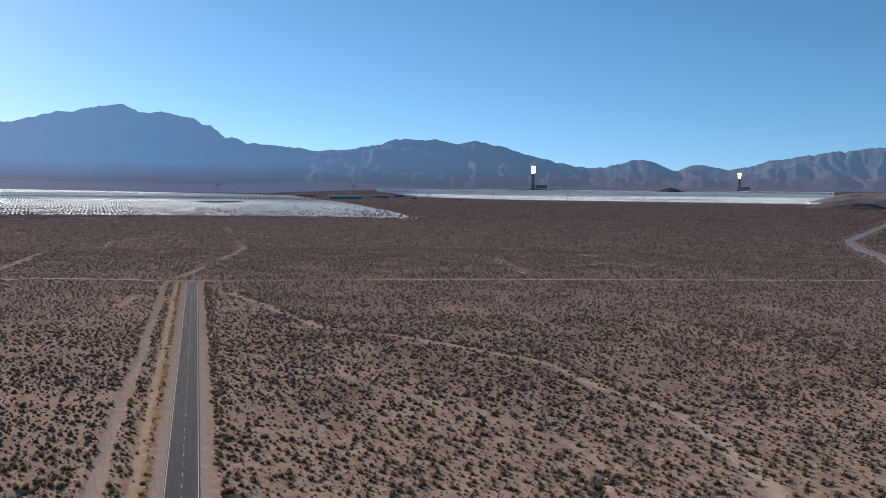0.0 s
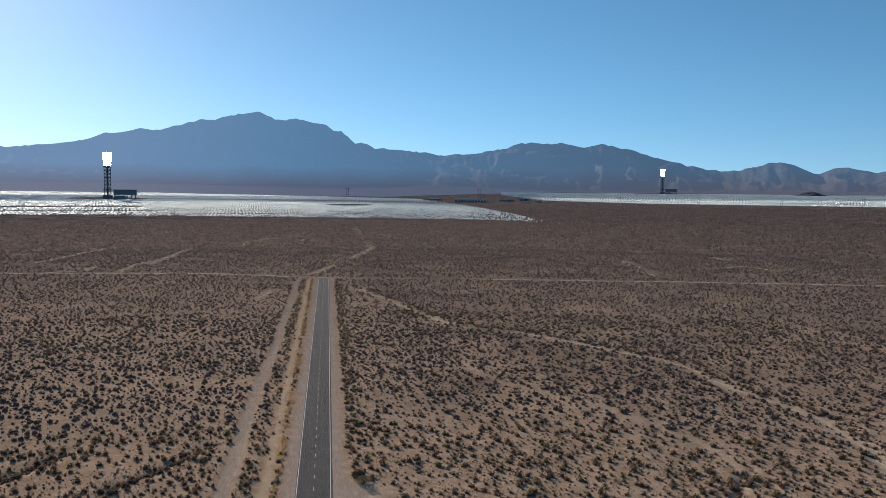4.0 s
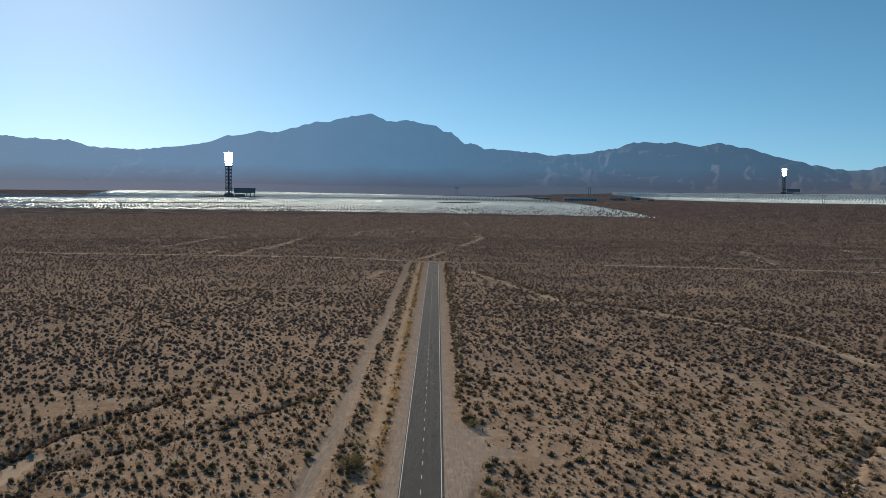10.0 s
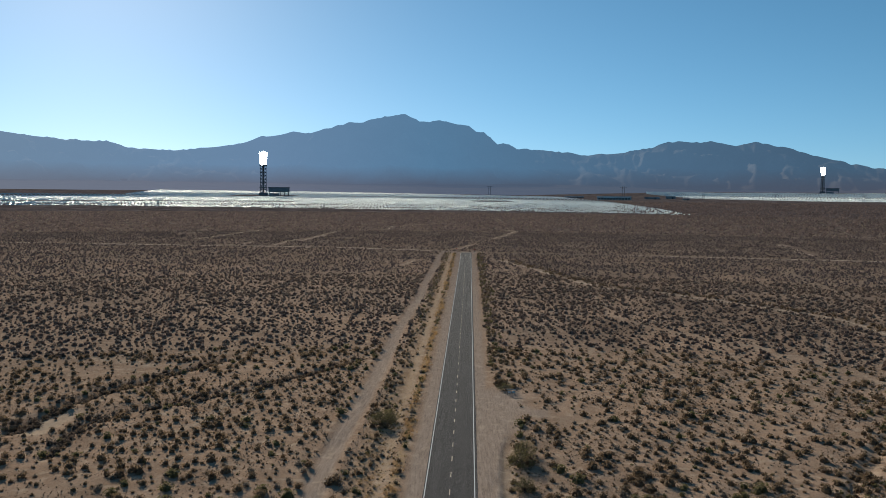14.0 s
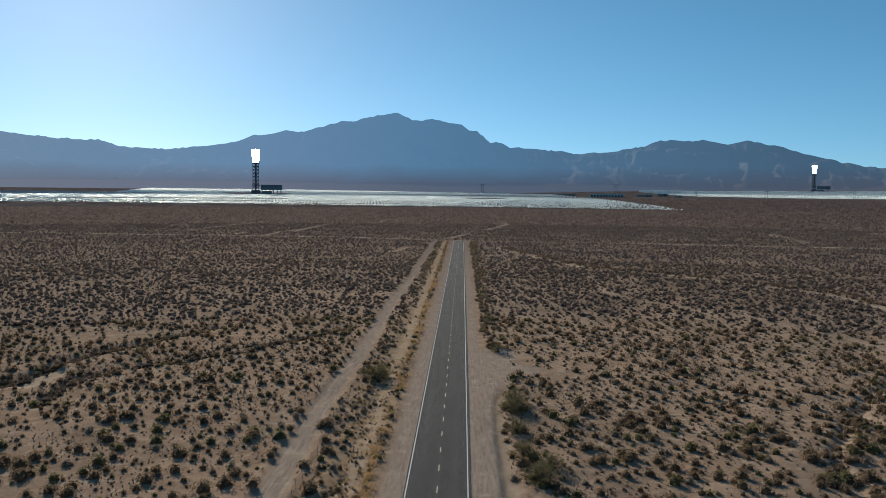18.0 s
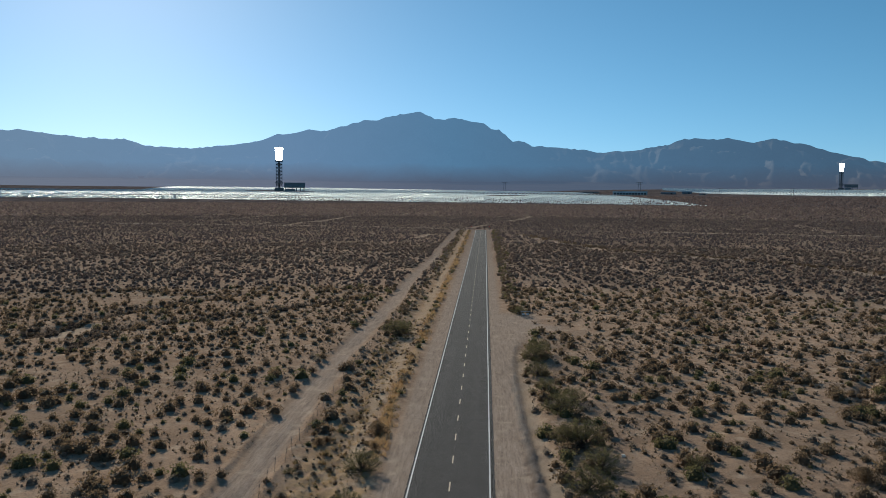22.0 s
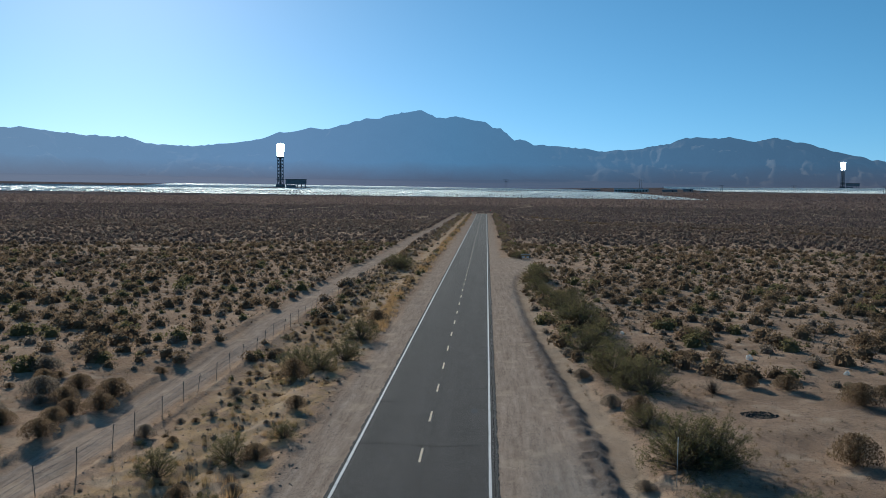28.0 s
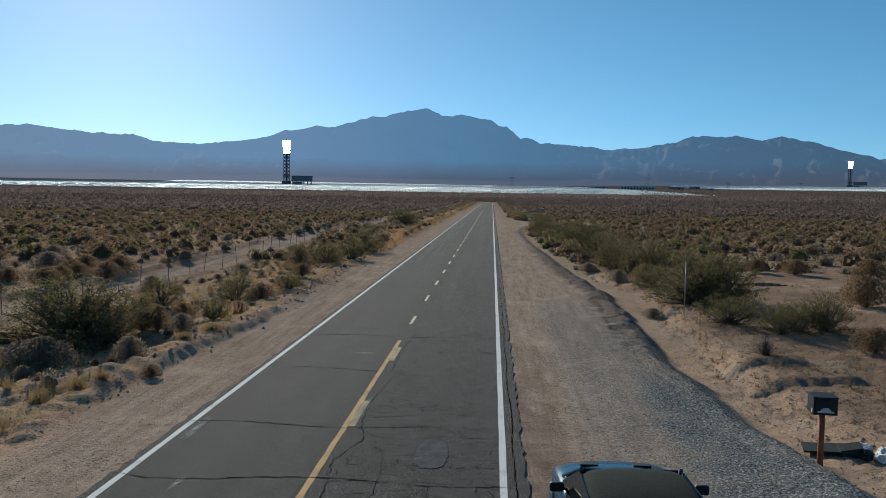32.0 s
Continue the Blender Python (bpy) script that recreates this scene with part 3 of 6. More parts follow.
# ---------------------------------------------------------------- mountains
# the skyline: degrees to the right of +Y, height of the crest
RIDGE_WEST = [(-60, 309), (-45, 329), (-34, 346), (-29.5, 354), (-27.4, 338), (-27.1, 334), (-26.7, 323), (-25.4, 323), (-23.9, 321), (-22.7, 288), (-20.7, 283), (-19.1, 290), (-17.8, 301),
              (-16.5, 313), (-15.6, 326), (-14.9, 349), (-14.3, 369), (-13.6, 375), (-12.7, 392), (-12.1, 400), (-11.2, 393), (-10.7, 405), (-9.5, 431), (-8.4, 460), (-7.2, 470), (-6.6, 487),
              (-4.5, 519), (-4, 502), (-3.5, 477), (-2.8, 469), (-2.1, 484), (-1.2, 472), (-0.1, 451), (0.4, 416), (1, 411), (1.6, 365), (1.9, 343), (2.3, 351), (2.7, 340), (3.2, 315)]
RIDGE_EAST = [(4.8, 310), (6, 301), (7.6, 284), (8.3, 281), (9.8, 287), (10.6, 295), (12.2, 321), (13.3, 355), (14.3, 352), (15.5, 349), (16, 357), (16.4, 347), (17.7, 330), (18.4, 342),
              (18.8, 353), (19.3, 337), (20.3, 322), (21.2, 300), (21.9, 276), (22.6, 261), (23.8, 240), (24.4, 220), (25.4, 210), (26.4, 191)]
RIDGE_FAR_EAST = [(27.6, 195), (28.9, 221), (29.6, 236), (30.1, 243), (30.9, 221), (31.5, 200), (32.4, 176), (33.3, 200), (34.1, 214), (35.7, 178), (36.9, 196), (38.1, 237), (39.1, 243), (40.9, 263),
                  (42.1, 282), (42.5, 268), (42.8, 289), (44.7, 297), (52, 301), (70, 249)]


def ridged(U, V, seed, size):
    """Noise in 0 .. 1 with sharp crests, from a lattice of fixed random heights."""
    rng = np.random.default_rng(seed)
    grid = rng.uniform(0, 1, (256, 64))
    u, v = U / size, V / size
    i, j = np.floor(u).astype(int), np.floor(v).astype(int)
    fu, fv = u - i, v - j
    fu, fv = fu * fu * (3 - 2 * fu), fv * fv * (3 - 2 * fv)
    pick = lambda a, b: grid[a % 256, b % 64]
    top = pick(i, j) * (1 - fu) + pick(i + 1, j) * fu
    low = pick(i, j + 1) * (1 - fu) + pick(i + 1, j + 1) * fu
    return 1 - np.abs(2 * (top * (1 - fv) + low * fv) - 1)


def build_mountains():
    pts = RIDGE_WEST + RIDGE_EAST + RIDGE_FAR_EAST
    az = np.arange(-60, 70.01, 0.1)
    z_top = np.interp(az, [p[0] for p in pts], [p[1] for p in pts])
    flat = 0 * az
    z_top = z_top + 11 * (ridged(az + 90, flat + 0.3, 61, 1.1) - 0.5) + 8 * (ridged(az + 90, flat + 0.7, 62, 0.43) - 0.5)
    rows = 76
    v = np.linspace(0, 1, rows)[:, None]
    top_r, foot_r = 4955.0, np.interp(az, [-60, -8, 8, 15, 70], [4260.0, 4240.0, 4260.0, 4260.0, 4280.0])
    z_foot = np.interp(az, [-60, 12, 17, 70], [60.0, 70.0, 60.0, 60.0])
    rise = z_top - z_foot
    z = z_foot + rise * (0.42 * v + 0.58 * v ** 1.7)
    # spurs fan out from the crest, with gullies between them
    a = az[None] + 0.9 * np.sin(v * 2.2 + az[None] * 0.55) * (1 - v) + 0.30 * np.sin(v * 9 + az[None] * 1.7) * (1 - v)
    spur = 0
    for i, (wide, amount) in enumerate(((2.6, 0.52), (1.25, 0.34), (0.62, 0.20), (0.3, 0.10))):
        spur = spur + amount * (ridged(a + 90, v * wide * (2.2 + i) + 0.35 * a, 80 + i, wide) - 0.55)
    fade = np.clip((v - 0.03) * 3.0, 0, 1) * np.minimum(1, (1 - v) * 3.2) ** 0.7
    deep = np.interp(az, [-30, -12, 4, 12], [0.46, 0.42, 0.34, 0.46])
    z = z + deep * rise * spur * fade
    r = foot_r + (top_r - foot_r) * v
    # low foothills before the range
    hills = np.clip(ridged(az[None] + 90, 0 * v + 3, 91, 2.3) - 0.45, 0, 1) * np.exp(-((v - 0.30) / 0.11) ** 2)
    z = z + 0.22 * rise * hills
    z = np.minimum(z, z_top[None] - (1 - v) * 6)
    A = np.radians(az)[None]
    X, Y = r * np.sin(A), r * np.cos(A)
    z[0] -= 40
    n, m = X.shape
    i = (np.arange(n - 1)[:, None] * m + np.arange(m - 1)[None])
    faces = np.stack([i, i + 1, i + m + 1, i + m], -1).reshape(-1, 4)
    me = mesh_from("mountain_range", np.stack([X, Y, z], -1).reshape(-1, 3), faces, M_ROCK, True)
    return tagged(new("mountain_range", me), "desert mountain range on the skyline, painted with blue-grey haze", "mountains", kind="structure")


build_mountains()


def build_apron():
    """The gravel slope that climbs from the plain to the foot of the mountains."""
    az = np.arange(-58, 66.01, 0.4)
    start = np.interp(az, [-58, -14, 4, 11, 16, 66], [3300.0, 3300.0, 3000.0, 3600.0, 4160.0, 4200.0])
    v = np.linspace(0, 1, 24)[:, None]
    r = start + (4790 - start) * v
    A = np.radians(az)[None]
    X, Y = r * np.sin(A), r * np.cos(A)
    z = height(X, Y) + 2.0 * np.minimum(1, v * 6) + 26 * v ** 2 + 2.5 * wave(X, Y, 61, 300.0) * v - 0.6
    n, m = X.shape
    i = (np.arange(n - 1)[:, None] * m + np.arange(m - 1)[None])
    faces = np.stack([i, i + 1, i + m + 1, i + m], -1).reshape(-1, 4)
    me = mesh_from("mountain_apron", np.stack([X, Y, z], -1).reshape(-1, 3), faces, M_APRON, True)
    return tagged(new("mountain_apron", me), "dark brown gravel slope below the mountains, painted with grey-mauve haze", "slope", kind="structure")


build_apron()

# ---------------------------------------------------------------- road
def strip(name, x1, x2, y1, y2, z, material, parent=None, thick=0.0, step=4.0, ragged=0.0, seed=0):
    """A flat band along the road, with an uneven edge if ragged."""
    n = max(2, int((y2 - y1) / step) + 1)
    y = np.linspace(y1, y2, n)
    rng = np.random.default_rng(seed)
    a = np.full(n, x1) + ragged * rng.uniform(-1, 1, n)
    b = np.full(n, x2) + ragged * rng.uniform(-1, 1, n)
    zt = height(np.zeros(n), y) + z
    top = np.stack([np.concatenate([a, b]), np.concatenate([y, y]), np.concatenate([zt, zt])], -1)
    i = np.arange(n - 1)
    faces = [np.stack([i, i + n, i + n + 1, i + 1], -1)]
    verts = [top]
    if thick:
        low = top - (0, 0, thick)
        verts.append(low)
        o = 2 * n
        faces.append(np.stack([i, i + 1, i + 1 + o, i + o], -1))
        faces.append(np.stack([i + n + 1, i + n, i + n + o, i + n + 1 + o], -1))
    me = mesh_from(name, np.concatenate(verts), np.concatenate(faces), material)
    ob = new(name, me)
    ob.parent = parent
    return ob


road = tagged(strip("road", -3.62, 3.80, -70, ROAD_END, 0.0, M_ASPHALT, None, 0.12, 0.3, 0.055, 2), "straight two-lane asphalt road, grey and cracked", "road", kind="structure")
for x, s in ((-3.4, 1), (3.4, 2)):
    strip("edge_line", x - 0.065, x + 0.065, -70, ROAD_END - 4, 0.004, M_WHITE_LINE, road, 0.0, 1.0, 0.006, s)
y = 38.9 - 7.14 * 15
while y < ROAD_END - 12:
    off, half = (0.135, 0.075) if y < 30 else (0.01, 0.058)
    strip("centre_dash", off - half, off + half, y, y + 2.2, 0.004, M_WORN_DASH if y < 30 else M_PALE_YELLOW, road, 0.0, 0.5, 0.008, int(y) + 200)
    y += 7.14
strip("centre_line", -0.06, 0.06, -70, 28.1, 0.004, M_YELLOW_LINE, road, 0.0, 0.5, 0.01, 77)


def far_road():
    """A paved road that bends away over the plain."""
    p = np.array(FAR_ROAD, float)
    d = np.gradient(p, axis=0)
    d /= np.linalg.norm(d, axis=1, keepdims=True)
    nrm = np.stack([-d[:, 1], d[:, 0]], -1) * 5.0
    rows = [np.concatenate([e, (height(e[:, 0], e[:, 1]) + up)[:, None]], 1) for e, up in ((p - nrm * 1.3, -0.5), (p - nrm, 0.5), (p + nrm, 0.5), (p + nrm * 1.3, -0.5))]
    m, i = len(p), np.arange(len(p) - 1)
    faces = np.concatenate([np.stack([i + k * m, i + 1 + k * m, i + 1 + (k + 1) * m, i + (k + 1) * m], -1) for k in range(3)])
    tagged(new("road", mesh_from("road", np.concatenate(rows), faces, M_OLD_ROAD)), "pale grey paved road bending over the far plain", "road", kind="structure")


M_OLD_ROAD = speckled("bleached_asphalt", (0.15, 0.15, 0.155), (0.24, 0.24, 0.245), 0.4, 0.95, 0.0, 0.01, 0.05)
far_road()


# ---------------------------------------------------------------- scrub that cannot be counted
def scatter(rng, r1, r2, per_m2, a1=-34.0, a2=50.0):
    d = 1 / math.sqrt(per_m2)
    gx, gy = np.meshgrid(np.arange(-r2, r2, d), np.arange(0, r2, d))
    gx = gx + (np.arange(gx.shape[0])[:, None] % 2) * d / 2
    X = (gx + rng.uniform(-0.42, 0.42, gx.shape) * d).ravel()
    Y = (gy + rng.uniform(-0.42, 0.42, gx.shape) * d).ravel()
    R, A = np.hypot(X, Y), np.degrees(np.arctan2(X, Y))
    ok = (R > r1) & (R < r2) & (A > a1) & (A < a2)
    X, Y = X[ok], Y[ok]
    n = len(X)
    dens = np.clip(0.80 + 0.30 * wave(X, Y, 21, 60.0) + 0.15 * wave(X, Y, 22, 14.0), 0.2, 1)
    for pts in (WASH_R, GULLY_R, GULLY_L, GULLY_M):
        d = near_line(X, Y, pts)
        dens = np.maximum(dens, soft(d, 3.0, 6.0))
    verge = (X > -13.5) & (X < -6) & (Y < 573)
    keep = (rng.uniform(0, 1, n) < dens) & (bare(X, Y) < rng.uniform(0.2, 0.9, n)) & ~verge
    return X[keep], Y[keep]


def land(X, Y):
    return height(X, Y) + relief(X, Y) * soft(np.hypot(X, Y), 700, 1200)


def tuft_arrays(base, size, n_twig, n_leaf, rng, squash, leafy, thin=0.05, spread=1.0, dome=False):
    """Triangles of many shrubs at once: twigs that fan out from the foot, small leaves round them."""
    n = len(base)
    s = size[:, None]
    a = rng.uniform(0, 2 * np.pi, (n, n_twig))
    lean = rng.uniform(0.1, 1.25, (n, n_twig)) * spread
    way = np.stack([np.cos(a) * np.sin(lean), np.sin(a) * np.sin(lean), np.cos(lean) * squash * 1.5], -1)
    tip = base[:, None] + way * (s * (rng.uniform(0.36, 0.58, (n, n_twig)) if dome else rng.uniform(0.4, 0.75, (n, n_twig))))[..., None]
    foot = base[:, None] + way * (s * 0.03)[..., None]
    if spread < 0.95:
        shift = np.concatenate([rng.normal(0, 0.16, (n, n_twig, 2)), np.zeros((n, n_twig, 1))], -1) * s[..., None]
        tip, foot = tip + shift, foot + shift
    side = np.stack([-np.sin(a), np.cos(a), rng.uniform(-0.5, 0.5, (n, n_twig))], -1) * (s * thin)[..., None]
    twigs = np.stack([foot - side * 0.5, foot + side * 0.5, tip], 2)
    a = rng.uniform(0, 2 * np.pi, (n, n_leaf))
    lean = rng.uniform(0.05, 1.35, (n, n_leaf)) * spread
    far = rng.uniform(0.05, 1.0, (n, n_leaf)) ** (0.36 if dome else 0.5) * (0.55 if dome else 0.68)
    way = np.stack([np.cos(a) * np.sin(lean), np.sin(a) * np.sin(lean), np.cos(lean) * squash * 1.5], -1)
    c = base[:, None] + way * (s * far)[..., None]
    d1 = rng.normal(0, 1, (n, n_leaf, 3))
    d1 /= np.linalg.norm(d1, axis=-1, keepdims=True)
    d2 = rng.normal(0, 1, (n, n_leaf, 3)) + way * 0.8
    d2 -= d1 * (d1 * d2).sum(-1, keepdims=True)
    d2 /= np.linalg.norm(d2, axis=-1, keepdims=True)
    k = (leafy * s * rng.uniform(0.5, 1.4, (n, n_leaf)))[..., None]
    leaves = np.stack([c - d1 * k * 0.5, c + d1 * k * 0.5, c + d2 * k], 2)
    for v in (twigs, leaves):
        v[..., 2] = np.maximum(v[..., 2], base[:, None, None, 2] - 0.02)
    return twigs.reshape(-1, 3), leaves.reshape(-1, 3)


def heart_arrays(base, size, sides, rng, squash, rings=2):
    """Uneven little domes: the dense inside of each shrub."""
    n = len(base)
    a = np.arange(sides)[None] * 2 * np.pi / sides + rng.uniform(0, 6.28, (n, 1))
    tall = size[:, None] * squash
    tris = []
    prev = None
    for k in range(rings):
        rad = (0.47, 0.37)[k] * size[:, None] * rng.uniform(0.75, 1.2, (n, sides))
        z = ((-0.02, 0.62)[k] * tall) * rng.uniform(0.8, 1.15, (n, sides))
        ring = base[:, None] + np.stack([np.cos(a) * rad, np.sin(a) * rad, z], -1)
        if prev is not None:
            p2, r2 = np.roll(prev, -1, 1), np.roll(ring, -1, 1)
            tris += [np.stack([prev, p2, r2], 2), np.stack([prev, r2, ring], 2)]
        prev = ring
    top = base + np.stack([rng.normal(0, 0.06, n) * size, rng.normal(0, 0.06, n) * size, 0.9 * tall[:, 0]], -1)
    tris.append(np.stack([prev, np.roll(prev, -1, 1), np.broadcast_to(top[:, None], prev.shape)], 2))
    return np.concatenate([t.reshape(-1, 3) for t in tris])


def tri_mesh(name, verts, material):
    return mesh_from(name, verts, np.arange(len(verts)).reshape(-1, 3), material)


def clumps(name, X, Y, size, n_twig, n_leaf, material, seed, label, squash=0.6, leafy=0.2, category="shrubs", spread=1.0, thin=0.05, heart=0, dome=False, core=0.62):
    rng = np.random.default_rng(seed)
    base = np.stack([X, Y, land(X, Y) - 0.01], -1)
    t, l = tuft_arrays(base, size, n_twig, n_leaf, rng, squash, leafy, thin, spread, dome)
    h = [heart_arrays(base, size * core, heart, rng, squash, 2 if heart > 5 else 1)] if heart else []
    return tagged(new(name, tri_mesh(name, np.concatenate([t, l] + h), material)), label, category, kind="stuff")


def build_scrub():
    rng = np.random.default_rng(11)
    bands = ((62, 125, 0.28, 8, 170, 0.6, 2.8, 0.080, 6), (125, 220, 0.30, 2, 42, 0.6, 2.3, 0.155, 6), (220, 420, 0.30, 0, 9, 0.7, 2.4, 0.22, 6),
             (420, 850, 0.20, 0, 2, 0.9, 2.5, 0.40, 5), (850, 1500, 0.06, 0, 3, 1.4, 2.8, 0.90, 0))
    for r1, r2, dens, nt, nl, lo, hi, leafy, heart in bands:
        X, Y = scatter(rng, r1, r2, dens)
        size = lo + (hi - lo) * rng.uniform(0, 1, len(X)) ** 2.0
        olive = rng.uniform(0, 1, len(X)) < (0.16 if r1 < 120 else 0.08 if r1 < 200 else 0.0)
        grey = ~olive & (rng.uniform(0, 1, len(X)) < 0.3)
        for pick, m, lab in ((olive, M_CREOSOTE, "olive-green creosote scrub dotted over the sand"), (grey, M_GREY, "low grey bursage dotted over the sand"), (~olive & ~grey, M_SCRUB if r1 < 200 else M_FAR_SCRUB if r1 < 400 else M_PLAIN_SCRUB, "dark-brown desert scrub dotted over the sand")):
            sc = size[pick] * (0.6 if m is M_GREY else 1.0)
            clumps("desert_scrub", X[pick], Y[pick], sc, nt, nl, m, int(r1), lab, 0.55, leafy, "shrubs", 1.0, 0.016, heart, True, 0.68 if r1 < 200 else 0.8)
    X, Y = scatter(rng, 1500, 2400, 0.02, 10.0, 50.0)
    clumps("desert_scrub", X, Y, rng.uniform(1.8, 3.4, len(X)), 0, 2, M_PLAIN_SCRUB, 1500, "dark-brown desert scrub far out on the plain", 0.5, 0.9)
    # tiny dry plants between the shrubs
    X, Y = scatter(rng, 14, 190, 1.1)
    k = wave(X, Y, 23, 22.0) > -0.35 * rng.uniform(0, 1, len(X))
    X, Y = X[k], Y[k]
    brown = rng.uniform(0, 1, len(X)) < 0.65
    near = np.hypot(X, Y) < 72
    for pick, m in ((brown & near, M_SCRUB), (~brown & near, M_GREY)):
        clumps("small_dry_plants", X[pick], Y[pick], rng.uniform(0.15, 0.5, pick.sum()), 40, 70, m, 5, "small round dry plants between the shrubs", 0.6, 0.07, "shrubs", 1.0, 0.016, 0, True)
    for pick, m in ((brown & ~near, M_SCRUB), (~brown & ~near, M_GREY)):
        clumps("small_dry_plants", X[pick], Y[pick], rng.uniform(0.2, 0.6, pick.sum()), 3, 9, m, 5, "small round dry plants between the shrubs", 0.6, 0.20, "shrubs", 1.0, 0.03, 4, True)
    # low growth that fills the verge between berm and fence
    Y = 13 + 150 * rng.uniform(0, 1, 1900) ** 1.25
    X = -10.6 + rng.normal(0, 2.0, len(Y))
    k = (X < -6.5 - 0.4 * rng.uniform(0, 1, len(Y))) & (X > -14.9) & (wave(X, Y, 33, 5.0) > -0.45 + 0.55 * soft(Y, 38, 60))
    X, Y = X[k], Y[k]
    kind = rng.uniform(0, 1, len(X)) + 0.12 * wave(X, Y, 34, 9.0)
    for pick, m, lab, cat in ((kind < 0.22, M_SCRUB, "low brown plants on the rough verge", "shrubs"), ((kind >= 0.22) & (kind < 0.42), M_GREY, "low grey plants on the rough verge", "shrubs"),
                              ((kind >= 0.42) & (kind < 0.48), M_CREOSOTE, "low green plants on the rough verge", "shrubs"), (kind >= 0.48, M_DRY_GRASS, "dry pale grass on the rough verge", "grass")):
        grass = cat == "grass"
        clumps("verge_growth", X[pick], Y[pick], (0.2 + 0.65 * rng.uniform(0, 1, pick.sum()) ** 1.8), 60 if grass else 24, 0 if grass else 130, m, 12, lab, 0.8 if grass else 0.6, 0.055, cat, 0.9, 0.02 if grass else 0.012, 0 if grass else 6, not grass, 0.6)
    # stony small growth on the bank behind the pull-out
    Y = rng.uniform(12, 120, 1500)
    X = PULL_X(Y) + 1.6 + np.abs(rng.normal(0, 5.0, len(Y)))
    k = (wave(X, Y, 35, 6.0) > -0.2) & ((np.hypot(X - 9.9, Y - 16.4) > 2.2))
    X, Y = X[k], Y[k]
    for pick, m in ((np.arange(len(X)) % 3 == 0, M_GREY), (np.arange(len(X)) % 3 == 1, M_SCRUB), (np.arange(len(X)) % 3 == 2, M_DRY_GRASS)):
        clumps("bank_growth", X[pick], Y[pick], rng.uniform(0.12, 0.5, pick.sum()), 30, 70, m, 13, "small dry plants on the stony bank", 0.6, 0.06, "shrubs", 1.0, 0.014, 0, True)
    # golden grass on the berm and green shrubs along the verge
    Y = rng.uniform(18, 568, 7500)
    X = (-7.4 + rng.normal(0, 0.48, len(Y)) + 0.3 * np.sin(Y / 9)) * np.interp(Y, [75, 95], [1, 1.05])
    keep = (wave(X, Y, 31, 16.0) + 0.5 * wave(X, Y, 36, 4.0) > -0.12 + 0.47 * (Y < 70)) & (Y > 33)
    clumps("golden_grass", X[keep], Y[keep], rng.uniform(0.25, 0.9, keep.sum()), 16, 0, M_STRAW, 6, "dry golden grass along the berm", 0.8, 0.1, "grass", 0.7, 0.035)
    Y = rng.uniform(14, 526, 1500)
    X = -11.5 + rng.normal(0, 1.3, len(Y))
    keep = (wave(X, Y, 32, 12.0) > 0.1) & (X < -8.6) & (X > -15)
    clumps("golden_grass", X[keep], Y[keep], rng.uniform(0.3, 0.6, keep.sum()), 14, 0, M_STRAW, 7, "dry golden grass beside the fence", 0.7, 0.1, "grass", 0.8, 0.035)
    Y = rng.uniform(95, 568, 900)
    X = np.where(rng.uniform(0, 1, 900) < 0.3, -7.8 + rng.normal(0, 0.4, 900), -12.9 + rng.normal(0, 1.0, 900))
    keep = (X < -6.4) & (X > -14.6)
    kind = rng.uniform(0, 1, 900)
    for pick, m in ((keep & (kind < 0.22), M_CREOSOTE), (keep & (kind > 0.22) & (kind < 0.65), M_SCRUB), (keep & (kind > 0.65), M_GREY)):
        clumps("verge_scrub", X[pick], Y[pick], rng.uniform(0.4, 1.6, pick.sum()), 16, 60, m, 8, "mixed shrubs between berm and fence", 0.6, 0.10, "shrubs", 1.0, 0.03, 6, True)
    Y = rng.uniform(182, 568, 420)
    X = 7.6 + np.abs(rng.normal(0, 2.2, len(Y)))
    green = rng.uniform(0, 1, len(X)) < 0.35
    for pick, m, lab in ((green, M_CREOSOTE, "green creosote shrubs along the road shoulder"), (~green, M_SCRUB, "brown shrubs along the road shoulder")):
        clumps("verge_scrub", X[pick], Y[pick], rng.uniform(0.6, 2.0, pick.sum()), 14, 60, m, 9, lab, 0.6, 0.10, "shrubs", 1.0, 0.03, 6, True)


build_scrub()


